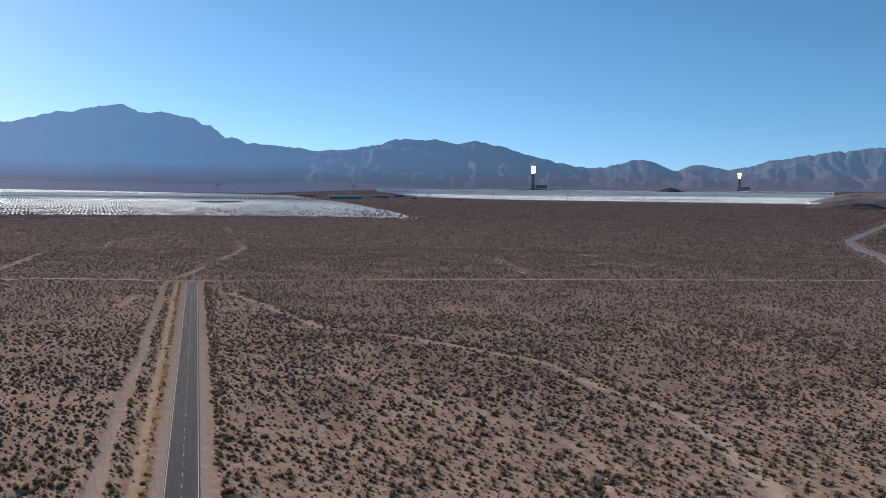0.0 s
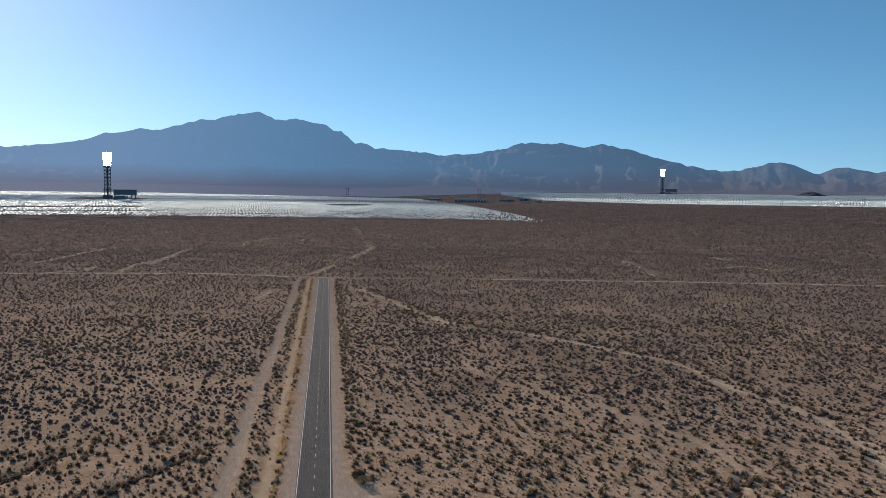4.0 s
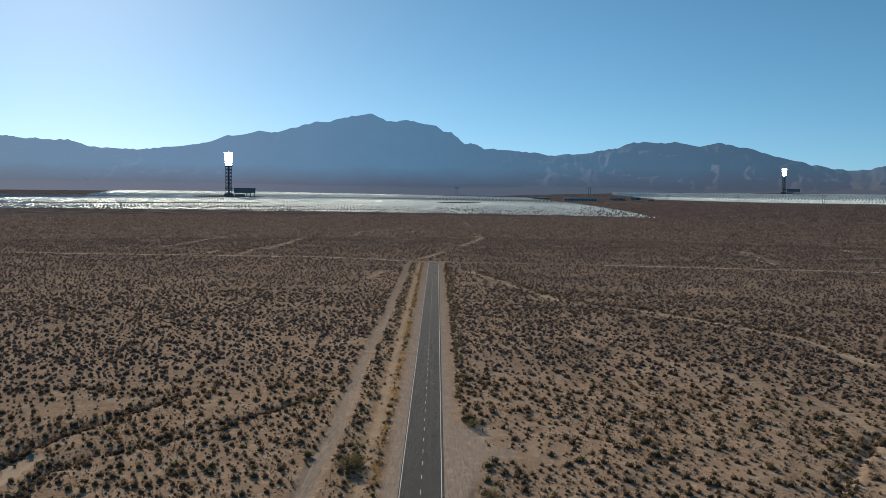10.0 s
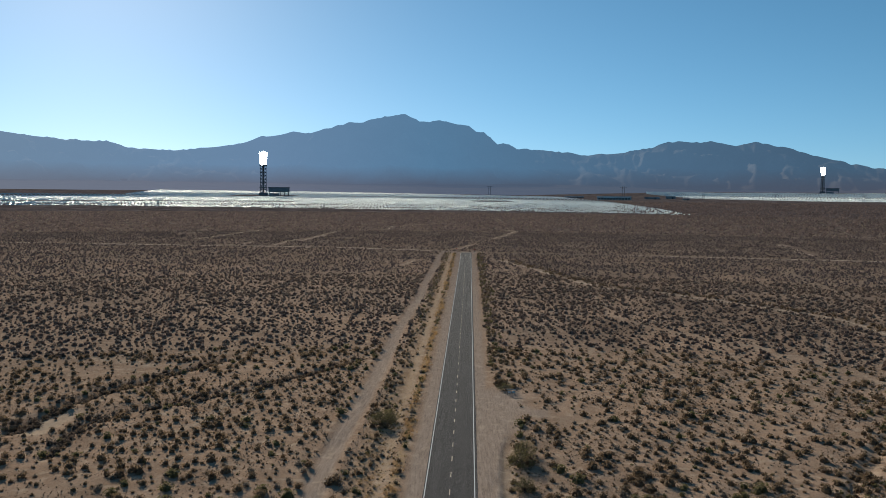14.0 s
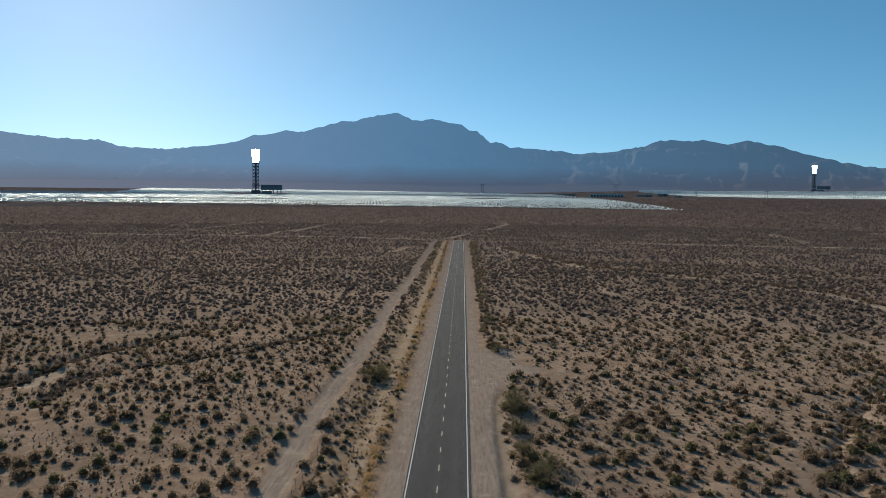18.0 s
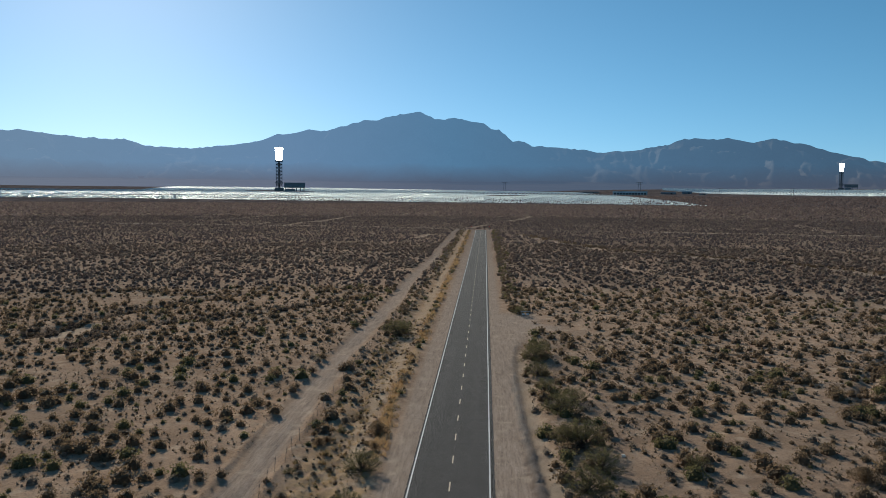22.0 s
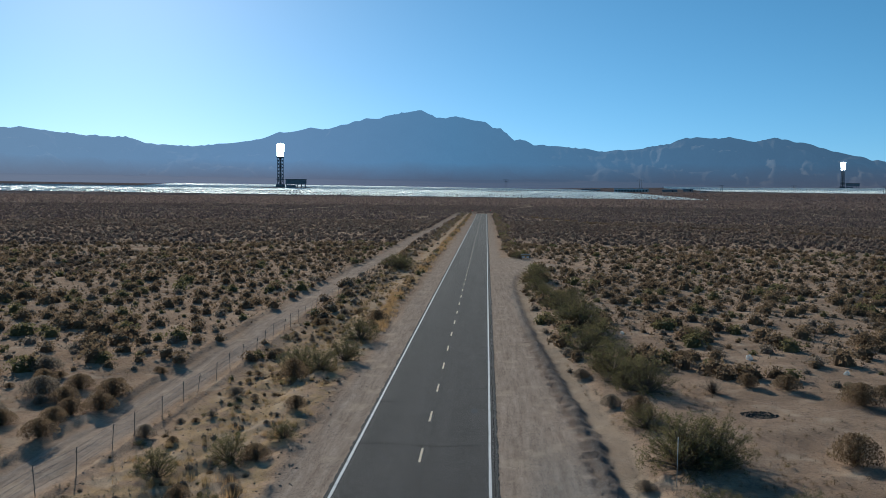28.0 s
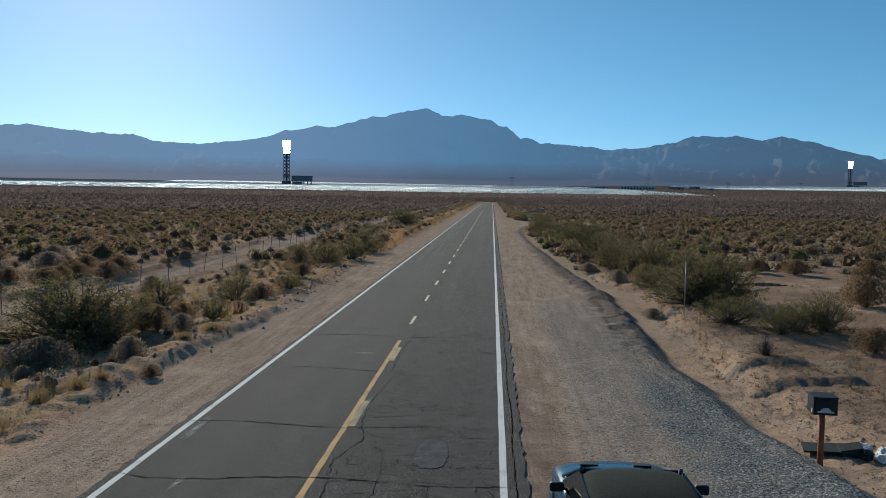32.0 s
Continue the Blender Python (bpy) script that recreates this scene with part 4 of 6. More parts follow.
# ---------------------------------------------------------------- shrubs that can be counted
def shrub_kind(name, kind, seed):
    """A shrub one metre wide: an Empty with branches and foliage."""
    rng = np.random.default_rng(seed)
    base = np.zeros((1, 3))
    e = new(name)
    e.empty_display_size = 0.2
    one = np.ones(1)
    if kind == "creosote":
        limbs, ways = [], []
        for i in range(64):
            a, lean = rng.uniform(0, 6.28), 0.05 + 1.47 * rng.uniform() ** 0.72
            p = np.zeros(3)
            d = np.array([math.cos(a) * math.sin(lean), math.sin(a) * math.sin(lean), math.cos(lean)])
            r = 0.011
            for k in range(4):
                q = p + d * rng.uniform(0.11, 0.17)
                s1 = np.cross(d, (0.3, 0.2, 0.9))
                s1 /= np.linalg.norm(s1)
                s2 = np.cross(d, s1)
                ring = [p + r * s1, p + r * (-0.5 * s1 + 0.87 * s2), p + r * (-0.5 * s1 - 0.87 * s2)]
                r *= 0.72
                top = [q + r * s1, q + r * (-0.5 * s1 + 0.87 * s2), q + r * (-0.5 * s1 - 0.87 * s2)]
                for j in range(3):
                    j2 = (j + 1) % 3
                    limbs += [ring[j], ring[j2], top[j2], ring[j], top[j2], top[j]]
                if k > 0:
                    for _ in range(4 if k > 1 else 3):
                        ways.append((q, d))
                p = q
                d = d + rng.normal(0, 0.22, 3) + (0, 0, 0.04)
                d /= np.linalg.norm(d)
        twigs, leaves = [], []
        for q, d in ways:
            t = d + rng.normal(0, 0.55, 3)
            t /= np.linalg.norm(t)
            ln = rng.uniform(0.06, 0.15)
            s1 = np.cross(t, (0.2, 0.9, 0.4)) * 0.0035
            twigs += [q - s1, q + s1, q + t * ln]
            for _ in range(12):
                c = q + t * ln * rng.uniform(0.3, 1.15) + rng.normal(0, 0.018, 3)
                u, w = rng.normal(0, 1, 3), rng.normal(0, 1, 3)
                u /= np.linalg.norm(u)
                w /= np.linalg.norm(w)
                z = rng.uniform(0.0045, 0.0115)
                leaves += [c - u * z, c + u * z, c + w * z * 2.2]
        b = new("woody_base", tri_mesh("woody_base", np.array(limbs + twigs), M_TWIG))
        f = new("crown", tri_mesh("crown", np.array(leaves), M_CREOSOTE))
    elif kind == "bursage":
        t, l = tuft_arrays(base, one, 520, 3000, rng, 0.58, 0.034, 0.005, 1.0, True)
        b = new("woody_base", tri_mesh("woody_base", t[:300], M_TWIG))
        f = new("crown", tri_mesh("crown", np.concatenate([t[300:], l]), M_GREY))
    elif kind == "brown":
        t, l = tuft_arrays(base, one, 620, 3000, rng, 0.6, 0.032, 0.005, 1.0, True)
        b = new("woody_base", tri_mesh("woody_base", t[:450], M_TWIG))
        f = new("crown", tri_mesh("crown", np.concatenate([t[450:], l]), M_SCRUB))
    elif kind == "twigs":
        t, l = tuft_arrays(base, one, 330, 260, rng, 0.6, 0.022, 0.009, 1.0)
        b = new("woody_base", tri_mesh("woody_base", t, M_TWIG))
        f = new("crown", tri_mesh("crown", l, M_GREY))
    else:
        t, l = tuft_arrays(base, one, 420, 4, rng, 0.8, 0.03, 0.012, 0.8)
        b = new("woody_base", tri_mesh("woody_base", t[:60], M_TWIG))
        f = new("crown", tri_mesh("crown", np.concatenate([t[60:], l]), M_DRY_GRASS))
    b.parent = f.parent = e
    return e


SHRUBS = {
    "creosote": ("creosote_bush", "olive-green creosote bush with open twiggy stems", "shrub", "creosote bushes"),
    "bursage": ("bursage_bush", "low rounded grey-brown bursage bush on sand", "shrub", "bursage bushes"),
    "brown": ("dry_bush", "dry dark-brown desert bush on sand", "shrub", "dry bushes"),
    "twigs": ("bare_bush", "nearly bare twiggy bush on a sand hump", "shrub", "bare bushes"),
    "straw": ("grass_tuft", "tuft of dry golden grass on the verge", "grass", "grass tufts"),
}
PROTO = {}
for k, (nm, lab, cat, grp) in SHRUBS.items():
    PROTO[k] = []
    for i in range({"creosote": 4, "twigs": 1}.get(k, 3)):
        e = shrub_kind(nm, k, 40 + i)
        PROTO[k].append(tagged(e, lab, cat, grp))
USED = set()
PLANTED = [(11.0, 19.0, 6.0), (16.0, 26.5, 7.0)]      # kept free: the sand by the mailbox


def plant(kind, x, y, w, h, rng):
    """Sets one shrub of that width and height on the ground; the first of each shape is moved, the rest are copies."""
    z = float(land(np.array([x]), np.array([y]))[0]) - 0.02
    ob = PROTO[kind][int(rng.integers(len(PROTO[kind])))]
    full = {"creosote": 0.62, "bursage": 0.52, "brown": 0.57, "twigs": 0.6, "straw": 0.8}[kind]
    m = pose(x, y, z, 0, 0, float(rng.uniform(0, 360)))
    if ob.name in USED:
        ob = copy_thing(ob, m)
    else:
        USED.add(ob.name)
        ob.matrix_basis = m
    ob.scale = (w, w, h / full)
    PLANTED.append((x, y, w))


def build_gully_scrub():
    rng = np.random.default_rng(33)
    X, Y = [], []
    for pts, per_m, wide in ((GULLY_L, 2.8, 1.1), (GULLY_M, 2.4, 0.9), (GULLY_R, 1.0, 1.3), ([(x + 2.5, y + 4.0) for x, y in WASH_R], 1.1, 2.0), ([(-108.2, 194.4), (-91.4, 202.8), (-73.5, 197.5), (-57.8, 197.5)], 0.7, 1.6)):
        for (ax, ay), (bx, by) in zip(pts[:-1], pts[1:]):
            ln = math.hypot(bx - ax, by - ay)
            n = int(ln * per_m)
            f, o = rng.uniform(0, 1, n), rng.normal(0, wide, n)
            X.append(ax + (bx - ax) * f - (by - ay) / ln * o)
            Y.append(ay + (by - ay) * f + (bx - ax) / ln * o)
    X, Y = np.concatenate(X), np.concatenate(Y)
    for k, m in ((X < -22, M_GULLY), (X > 12, M_SCRUB)):
        clumps("gully_scrub", X[k], Y[k], rng.uniform(0.9, 2.0, k.sum()), 10, 55, m, 34, "dark scrub lining the dry gullies", 0.6, 0.12, "shrubs", 1.0, 0.03, 6, True)


build_gully_scrub()


# the berm close by: kind, x, y, width, height
BERM_SHRUBS = [
    ("creosote", -10.9, 26.5, 4.5, 2.2), ("creosote", -9.9, 26.9, 2.9, 1.8), ("bursage", -9.9, 23.0, 1.9, 1.0), ("bursage", -10.8, 23.6, 1.4, 0.9), ("bursage", -7.6, 23.7, 1.1, 0.8), ("bursage", -9.6, 21.5, 0.7, 0.5),
    ("brown", -9.6, 29.2, 1.2, 1.5), ("brown", -8.9, 28.9, 1.0, 1.1), ("bursage", -7.7, 28.1, 1.0, 0.8), ("straw", -7.5, 18.5, 0.7, 0.6), ("straw", -7.2, 19.8, 0.6, 0.5), ("straw", -6.8, 20.3, 0.5, 0.4),
    ("brown", -6.1, 21.7, 0.6, 0.4), ("straw", -6.7, 28.3, 0.9, 0.4), ("straw", -8.7, 19.3, 0.3, 0.2), ("straw", -6.9, 26.2, 0.7, 0.3),
    ("brown", -10.7, 26.9, 2.8, 1.2), ("creosote", -11.3, 27.0, 2.8, 1.7),
]
# further along the verge: kind, x, y, width, height
VERGE_SHRUBS = [
    ("bursage", -14.6, 41.8, 1.1, 0.8), ("creosote", -11.7, 36.1, 1.7, 1.3), ("creosote", -7.9, 31.8, 1.2, 0.9), ("bursage", -7.6, 34.2, 1.0, 0.6), ("creosote", -9.1, 38.7, 2.0, 1.4), ("brown", -9.9, 34.0, 1.2, 0.8),
    ("brown", -7.9, 38.8, 1.6, 0.9), ("creosote", -7.3, 41.8, 1.4, 0.9), ("brown", -7.9, 47.3, 1.4, 0.9), ("bursage", -12.6, 50.9, 1.3, 0.6), ("brown", -10.3, 56.8, 2.0, 1.8), ("creosote", -8.8, 58.8, 2.4, 1.5),
    ("creosote", -7.7, 62.7, 2.4, 1.7), ("creosote", -10.7, 60.5, 3.1, 1.8), ("creosote", -7.9, 72.1, 3.1, 1.9), ("brown", -8, 83.9, 2.5, 1.4), ("creosote", -12.5, 142.7, 4.6, 2.4), ("creosote", -11.8, 146.6, 3.8, 2.1),
]
# the sand bank behind the pull-out: kind, x, y, width, height
BANK_SHRUBS = [
    ("creosote", 12.4, 38.6, 3.7, 2.6), ("creosote", 14.1, 39.2, 3.2, 2.1), ("creosote", 12.4, 32.5, 2.4, 1.2), ("creosote", 13.6, 30.2, 1.8, 1.1), ("creosote", 15.7, 31.5, 2.4, 1.5), ("brown", 15.6, 27.3, 1.6, 1.0),
    ("twigs", 11.7, 25.9, 1.6, 0.8), ("creosote", 12.5, 60.2, 3.6, 2.5), ("creosote", 13.8, 54.9, 3.3, 2.5), ("creosote", 12.4, 80.4, 4.1, 2.8), ("brown", 12.1, 48.2, 1.9, 1.4), ("bursage", 10.9, 50.9, 1.3, 0.9),
    ("bursage", 10.1, 59.8, 1.4, 0.8), ("twigs", 18.1, 54.6, 2.2, 1.3), ("brown", 20.8, 56.1, 1.5, 1.1), ("brown", 23.2, 55.5, 2.0, 1.2), ("brown", 21.1, 40.5, 2.5, 1.8), ("brown", 35.7, 72.3, 2.8, 1.5),
    ("bursage", 10.3, 36.7, 1.0, 0.5), ("creosote", 22.0, 74.5, 2.2, 1.4), ("brown", 18.5, 65.1, 2.0, 1.1), ("brown", 26.5, 52, 2.8, 1.6), ("creosote", 12.0, 45.5, 2.3, 1.3),
    ("creosote", 13.0, 39.6, 3.2, 2.0), ("brown", 13.0, 39.0, 2.6, 1.3), ("creosote", 14.6, 31.0, 1.9, 1.1), ("creosote", 13.0, 57.2, 3.0, 2.0),
]
# the row along the road shoulder: kind, x, y, width, height
SHOULDER_SHRUBS = [
    ("creosote", 11.4, 68, 3.8, 2.0), ("creosote", 13.4, 74, 3.4, 2.0), ("creosote", 11.3, 81.3, 3.6, 2.0), ("creosote", 11.6, 92.4, 3.8, 2.2), ("creosote", 10.3, 102, 3.2, 1.9), ("creosote", 13.3, 96.9, 3.0, 1.8),
    ("creosote", 10.1, 112.5, 3.0, 1.9), ("creosote", 10.3, 123, 4.2, 2.5), ("creosote", 11.3, 128.2, 3.4, 2.1), ("creosote", 10.1, 170.2, 3.0, 1.8), ("brown", 9.2, 175.5, 2.4, 1.4),
]


def build_shrubs():
    rng = np.random.default_rng(77)
    # the large ones that stand out beside the road
    for k, x, y, w, h in BERM_SHRUBS + VERGE_SHRUBS + BANK_SHRUBS + SHOULDER_SHRUBS:
        plant(k, x, y, w, h, rng)
    # the verge between berm and fence
    for i in range(190):
        y = rng.uniform(14, 95)
        x = rng.uniform(-14.4, -7.6)
        if y < 48 and rng.uniform() < 0.35 or -10.3 < x < -8.7 and rng.uniform() < 0.7:
            continue
        if min(math.hypot(x - q[0], y - q[1]) - q[2] * 0.5 for q in PLANTED) < 0.35:
            continue
        k = str(rng.choice(["brown", "bursage", "creosote", "straw"], p=[0.3, 0.42, 0.10, 0.18]))
        w = (0.3 + 0.45 * rng.uniform(0, 1) ** 1.5) if y < 62 else (0.4 + 1.0 * rng.uniform(0, 1) ** 1.5)
        plant(k, x, y, w, w * rng.uniform(0.45, 0.65), rng)
    # open desert on both sides
    n = 0
    while n < 620:
        r, a = math.sqrt(rng.uniform(14 ** 2, 63 ** 2)), radians(rng.uniform(-38, 50))
        x, y = r * math.sin(a), r * math.cos(a)
        n += 1
        if -16.3 < x < PULL_X(y) + 1.6 or bare(np.array([x]), np.array([y]))[0] > 0.3 or 16 < x < 24 and 36 < y < 50:
            continue
        if min(math.hypot(x - q[0], y - q[1]) - q[2] * 0.5 for q in PLANTED) < 0.6:
            continue
        if 8 < x < 27 and y < 62 or x > 12 and y < 75 and rng.uniform() < 0.25:
            continue
        k = str(rng.choice(["brown", "bursage", "creosote"], p=[0.55, 0.25, 0.20]))
        w = 0.7 + 1.9 * rng.uniform(0, 1) ** 1.7
        plant(k, x, y, w, w * rng.uniform(0.5, 0.7), rng)


build_shrubs()


# ---------------------------------------------------------------- the solar plant
M_MIRROR = Nodes("mirror_glass").done((0.70, 0.76, 0.72), 0.5, 1.0)
M_STEEL = speckled("dark_painted_steel", (0.10, 0.11, 0.12), (0.17, 0.18, 0.19), 0.4, 0.6, 0.3)
M_CLAD = speckled("grey_cladding", (0.16, 0.17, 0.18), (0.24, 0.25, 0.26), 0.15, 0.7, 0.1)
M_PALE = speckled("pale_roof_sheet", (0.55, 0.56, 0.56), (0.72, 0.72, 0.71), 0.2, 0.6)
M_DARK = speckled("dark_opening", (0.02, 0.022, 0.025), (0.05, 0.05, 0.055), 0.5, 0.9, 0.0, 0.01, 0.0)


def glow_material():
    k = Nodes("glowing_receiver")
    k.b.inputs["Emission Color"].default_value = (1.0, 0.98, 0.94, 1)
    k.b.inputs["Emission Strength"].default_value = 14.0
    return k.done((0.8, 0.8, 0.8), 0.6)


M_GLOW = glow_material()


def polar(r, az):
    return r * math.sin(radians(az)), r * math.cos(radians(az))


def lie(x, y):
    return float(land(np.array([x]), np.array([y]))[0])


def solar_tower(r, az, tall, label):
    """Lattice mast with a glowing boiler on top; sizes in parts of a 136 m tower."""
    x, y = polar(r, az)
    t = thing("solar_tower", (x, y, lie(x, y)), label, "solar tower", "solar towers", -az)
    k = tall / 136.0
    w, top = 8.6 * k, 92 * k
    for sx in (-1, 1):
        for sy in (-1, 1):
            bm = bmesh.new()
            box(bm, (1.7 * k, 1.7 * k, top), (sx * w, sy * w, top / 2))
            part("leg", bm, M_STEEL, t)
    n = 9
    for i in range(n):
        z1, z2 = top * i / n, top * (i + 1) / n
        bm = bmesh.new()
        for s in (-1, 1):
            rod(bm, (-w, s * w, z1), (w, s * w, z2), 0.55 * k, seg=4)
            rod(bm, (w, s * w, z1), (-w, s * w, z2), 0.55 * k, seg=4)
            rod(bm, (s * w, -w, z1), (s * w, w, z2), 0.55 * k, seg=4)
            rod(bm, (s * w, w, z1), (s * w, -w, z2), 0.55 * k, seg=4)
            rod(bm, (-w, s * w, z2), (w, s * w, z2), 0.7 * k, seg=4)
            rod(bm, (s * w, -w, z2), (s * w, w, z2), 0.7 * k, seg=4)
        part("brace", bm, M_STEEL, t)
    bm = bmesh.new()
    rod(bm, (0, 0, 0), (0, 0, top), 2.6 * k, seg=10)
    part("riser_pipe", bm, M_STEEL, t)
    for z, ww, hh in ((10, 13.5, 9), (26, 11.5, 3), (92, 11, 3.5)):
        bm = bmesh.new()
        box(bm, (2 * ww * k, 2 * ww * k, hh * k), (0, 0, z * k - (4 if z == 10 else 0) * k))
        part("platform", bm, M_STEEL, t)
    bm = bmesh.new()
    bmesh.ops.create_cone(bm, cap_ends=True, segments=16, radius1=9.4 * k, radius2=12.2 * k, depth=38 * k, matrix=Matrix.Translation((0, 0, 113 * k)))
    part("boiler", bm, M_GLOW, t, "white-hot glowing boiler panels")
    bm = bmesh.new()
    rod(bm, (0, 0, 132 * k), (0, 0, 138 * k), 1.0 * k, seg=6)
    rod(bm, (3 * k, 0, 132 * k), (3 * k, 0, 135 * k), 0.6 * k, seg=6)
    part("mast_tip", bm, M_STEEL, t)
    # air-cooled condenser beside the mast
    cx = 46 * k
    c = thing("condenser_building", (*polar(r, az + math.degrees(cx / r)), lie(x, y)), "dark grey condenser block on open steel legs", "building", "condenser buildings", -az)
    bm = bmesh.new()
    box(bm, (62 * k, 46 * k, 14 * k), (0, 0, 19 * k))
    part("body", bm, M_CLAD, c)
    for i in range(6):
        for s in (-1, 1):
            bm = bmesh.new()
            box(bm, (1.8 * k, 1.8 * k, 12 * k), ((-28 + i * 11.2) * k, s * 20 * k, 6 * k))
            part("leg", bm, M_STEEL, c)
    bm = bmesh.new()
    box(bm, (64 * k, 48 * k, 1.2 * k), (0, 0, 26.6 * k))
    part("roof", bm, M_STEEL, c)
    bm = bmesh.new()
    box(bm, (30 * k, 20 * k, 9 * k), (-14 * k, -16 * k, 4.5 * k))
    part("pump_house", bm, M_CLAD, c)


solar_tower(2678, -14.1, 143, "tall lattice solar tower with a blazing white boiler")
solar_tower(4100, 22.85, 120, "distant lattice solar tower with a glowing boiler")
solar_tower(4200, 36.35, 88, "small-looking lattice solar tower with a glowing boiler")


ASIDE = 30.0      # degrees by which the mirrors stand turned away from the sun's glint


def heliostats(name, tower, rings, inside, seed, size, label):
    """Arcs of mirrors round a tower, each on its post, all in one mesh."""
    rng = np.random.default_rng(seed)
    P = []
    for rho, step in rings:
        n = max(6, int(2 * np.pi * rho / step))
        a = np.arange(n) * 2 * np.pi / n + (rho * 0.37) % 1
        P.append(np.stack([tower[0] + rho * np.sin(a), tower[1] + rho * np.cos(a)], -1))
    P = np.concatenate(P) + rng.normal(0, 0.3, (sum(len(q) for q in P), 2))
    P = P[inside(P[:, 0], P[:, 1])]
    P = P[rng.uniform(0, 1, len(P)) < np.interp(np.hypot(P[:, 0], P[:, 1]), [1500, 1750, 2100], [0.5, 0.75, 1.0])]
    n = len(P)
    z = land(P[:, 0], P[:, 1]) + 0.55 * size
    c = np.stack([P[:, 0], P[:, 1], z], -1)
    # standing by: dusty mirrors that throw a broad glare low over the plain
    back = np.stack([-P[:, 0], -P[:, 1], 30 - z], -1)
    back /= np.linalg.norm(back, axis=1, keepdims=True)
    nv = np.array(SUN_WAY)[None] + back
    nv /= np.linalg.norm(nv, axis=1, keepdims=True)
    face = np.array((0.48, -0.29, 0.83))[None]
    face = face - nv * (face * nv).sum(1, keepdims=True)
    face /= np.linalg.norm(face, axis=1, keepdims=True)
    R = np.hypot(P[:, 0], P[:, 1])
    A = np.degrees(np.arctan2(P[:, 0], P[:, 1]))
    away = np.radians(np.interp(A, [-32, -20, -14, -4, 2, 6, 14, 16], [-18.0, -12.5, -8.5, -3.0, 1.5, 4.5, 5.5, 1.0]) + ASIDE + 7 * ((R > 2447) & (R < 3000) & (A < 8)) + 14 * ((R > 3150) & (R < 4040) & (A > 10)))[:, None]
    nv = nv * np.cos(away) + face * np.sin(away) + rng.normal(0, 1, (n, 3)) * np.where(A > -6, 0.11, 0.06)[:, None]
    nv /= np.linalg.norm(nv, axis=1, keepdims=True)
    turn = np.arctan2(nv[:, 0], nv[:, 1])
    u = np.stack([np.cos(turn), -np.sin(turn), 0 * turn], -1)
    v = np.cross(nv, u)
    hu, hv = size * 0.5, size * 0.37
    quad = np.stack([c - u * hu - v * hv, c + u * hu - v * hv, c + u * hu + v * hv, c - u * hu + v * hv], 1)
    low = quad - nv[:, None] * 0.12
    post = []
    for dx, dy in ((-0.16, -0.16), (0.16, -0.16), (0.16, 0.16), (-0.16, 0.16)):
        post.append(c + (dx * size / 4, dy * size / 4, -0.15))
    for dx, dy in ((-0.16, -0.16), (0.16, -0.16), (0.16, 0.16), (-0.16, 0.16)):
        post.append(c + (dx * size / 4, dy * size / 4, -0.6 * size))
    verts = np.concatenate([quad, low, np.stack(post, 1)], 1)
    f = np.array([[0, 1, 2, 3], [7, 6, 5, 4], [8, 9, 13, 12], [11, 8, 12, 15]])
    faces = (np.arange(n)[:, None, None] * 16 + f[None]).reshape(-1, 4)
    me = mesh_from(name, verts.reshape(-1, 3), faces, [M_MIRROR, M_STEEL])
    me.polygons.foreach_set("material_index", np.tile([0, 1, 1, 1], n).astype(np.int32))
    return tagged(new(name, me), label, "heliostats", kind="stuff")


def field_one(X, Y):
    R, A = np.hypot(X, Y), np.degrees(np.arctan2(X, Y))
    near = np.interp(A, [-60, -26, -12, 2, 9, 15], [1848, 1775, 1659, 1591, 1554, 1491])
    edge = np.interp(R, [1470, 1785, 2520, 3045], [15.2, 13.0, 8.0, 5.0])
    hole = np.hypot(X - polar(2258, 1.5)[0], Y - polar(2258, 1.5)[1]) < 63
    lane = ((np.abs(R - 1743 - 3 * A) < 11) & (A < -4)) | (np.abs(R - 1905 - 2 * A) < 13) & (A < -9) | (np.abs(R - 2120 - 2 * A) < 30) & (A < -12)
    return (R > near) & (A < edge) & (R < np.interp(A, [-60, -23, -21, -12, 6], [2625, 2730, 3412, 3360, 2835])) & ~hole & ~lane & (A > -46)


def field_two(X, Y):
    R, A = np.hypot(X, Y), np.degrees(np.arctan2(X, Y))
    near = np.interp(A, [11, 15, 22, 40, 42], [3675, 2835, 2625, 2541, 2541])
    return (R > near) & (R < np.interp(A, [12, 20, 42], [3950, 4060, 4100])) & (A > 12) & (A < 42)


T1, T2 = polar(2678, -14.1), polar(4100, 22.85)
heliostats("heliostat_field", T1, [(r, 7.5) for r in np.arange(120, 1840, 11)], field_one, 3, 3.3, "rows of bright mirrors on posts facing the sky")
heliostats("heliostat_field", T2, [(r, 10.5) for r in np.arange(150, 1900, 14.0)], field_two, 4, 4.0, "distant bright rows of mirrors on posts")


def long_building():
    r, az = 2625.0, 9.9
    x, y = polar(r, az)
    b = thing("plant_building", (x, y, lie(x, y)), "long low pale building with dividing pilasters", "building", turn=-az)
    bm = bmesh.new()
    box(bm, (104, 22, 9), (0, 0, 4.5))
    part("wall", bm, M_PALE, b)
    bm = bmesh.new()
    box(bm, (107, 25, 1.2), (0, 0, 9.6))
    part("roof", bm, M_PALE, b)
    for i in range(12):
        bm = bmesh.new()
        box(bm, (1.4, 1.2, 9), (-50 + i * 9.1, -11.3, 4.5))
        part("pilaster", bm, M_PALE, b)
        if i < 11:
            bm = bmesh.new()
            box(bm, (5.5, 0.6, 5.0), (-45.4 + i * 9.1, -11.2, 3.2))
            part("bay_opening", bm, M_DARK, b)


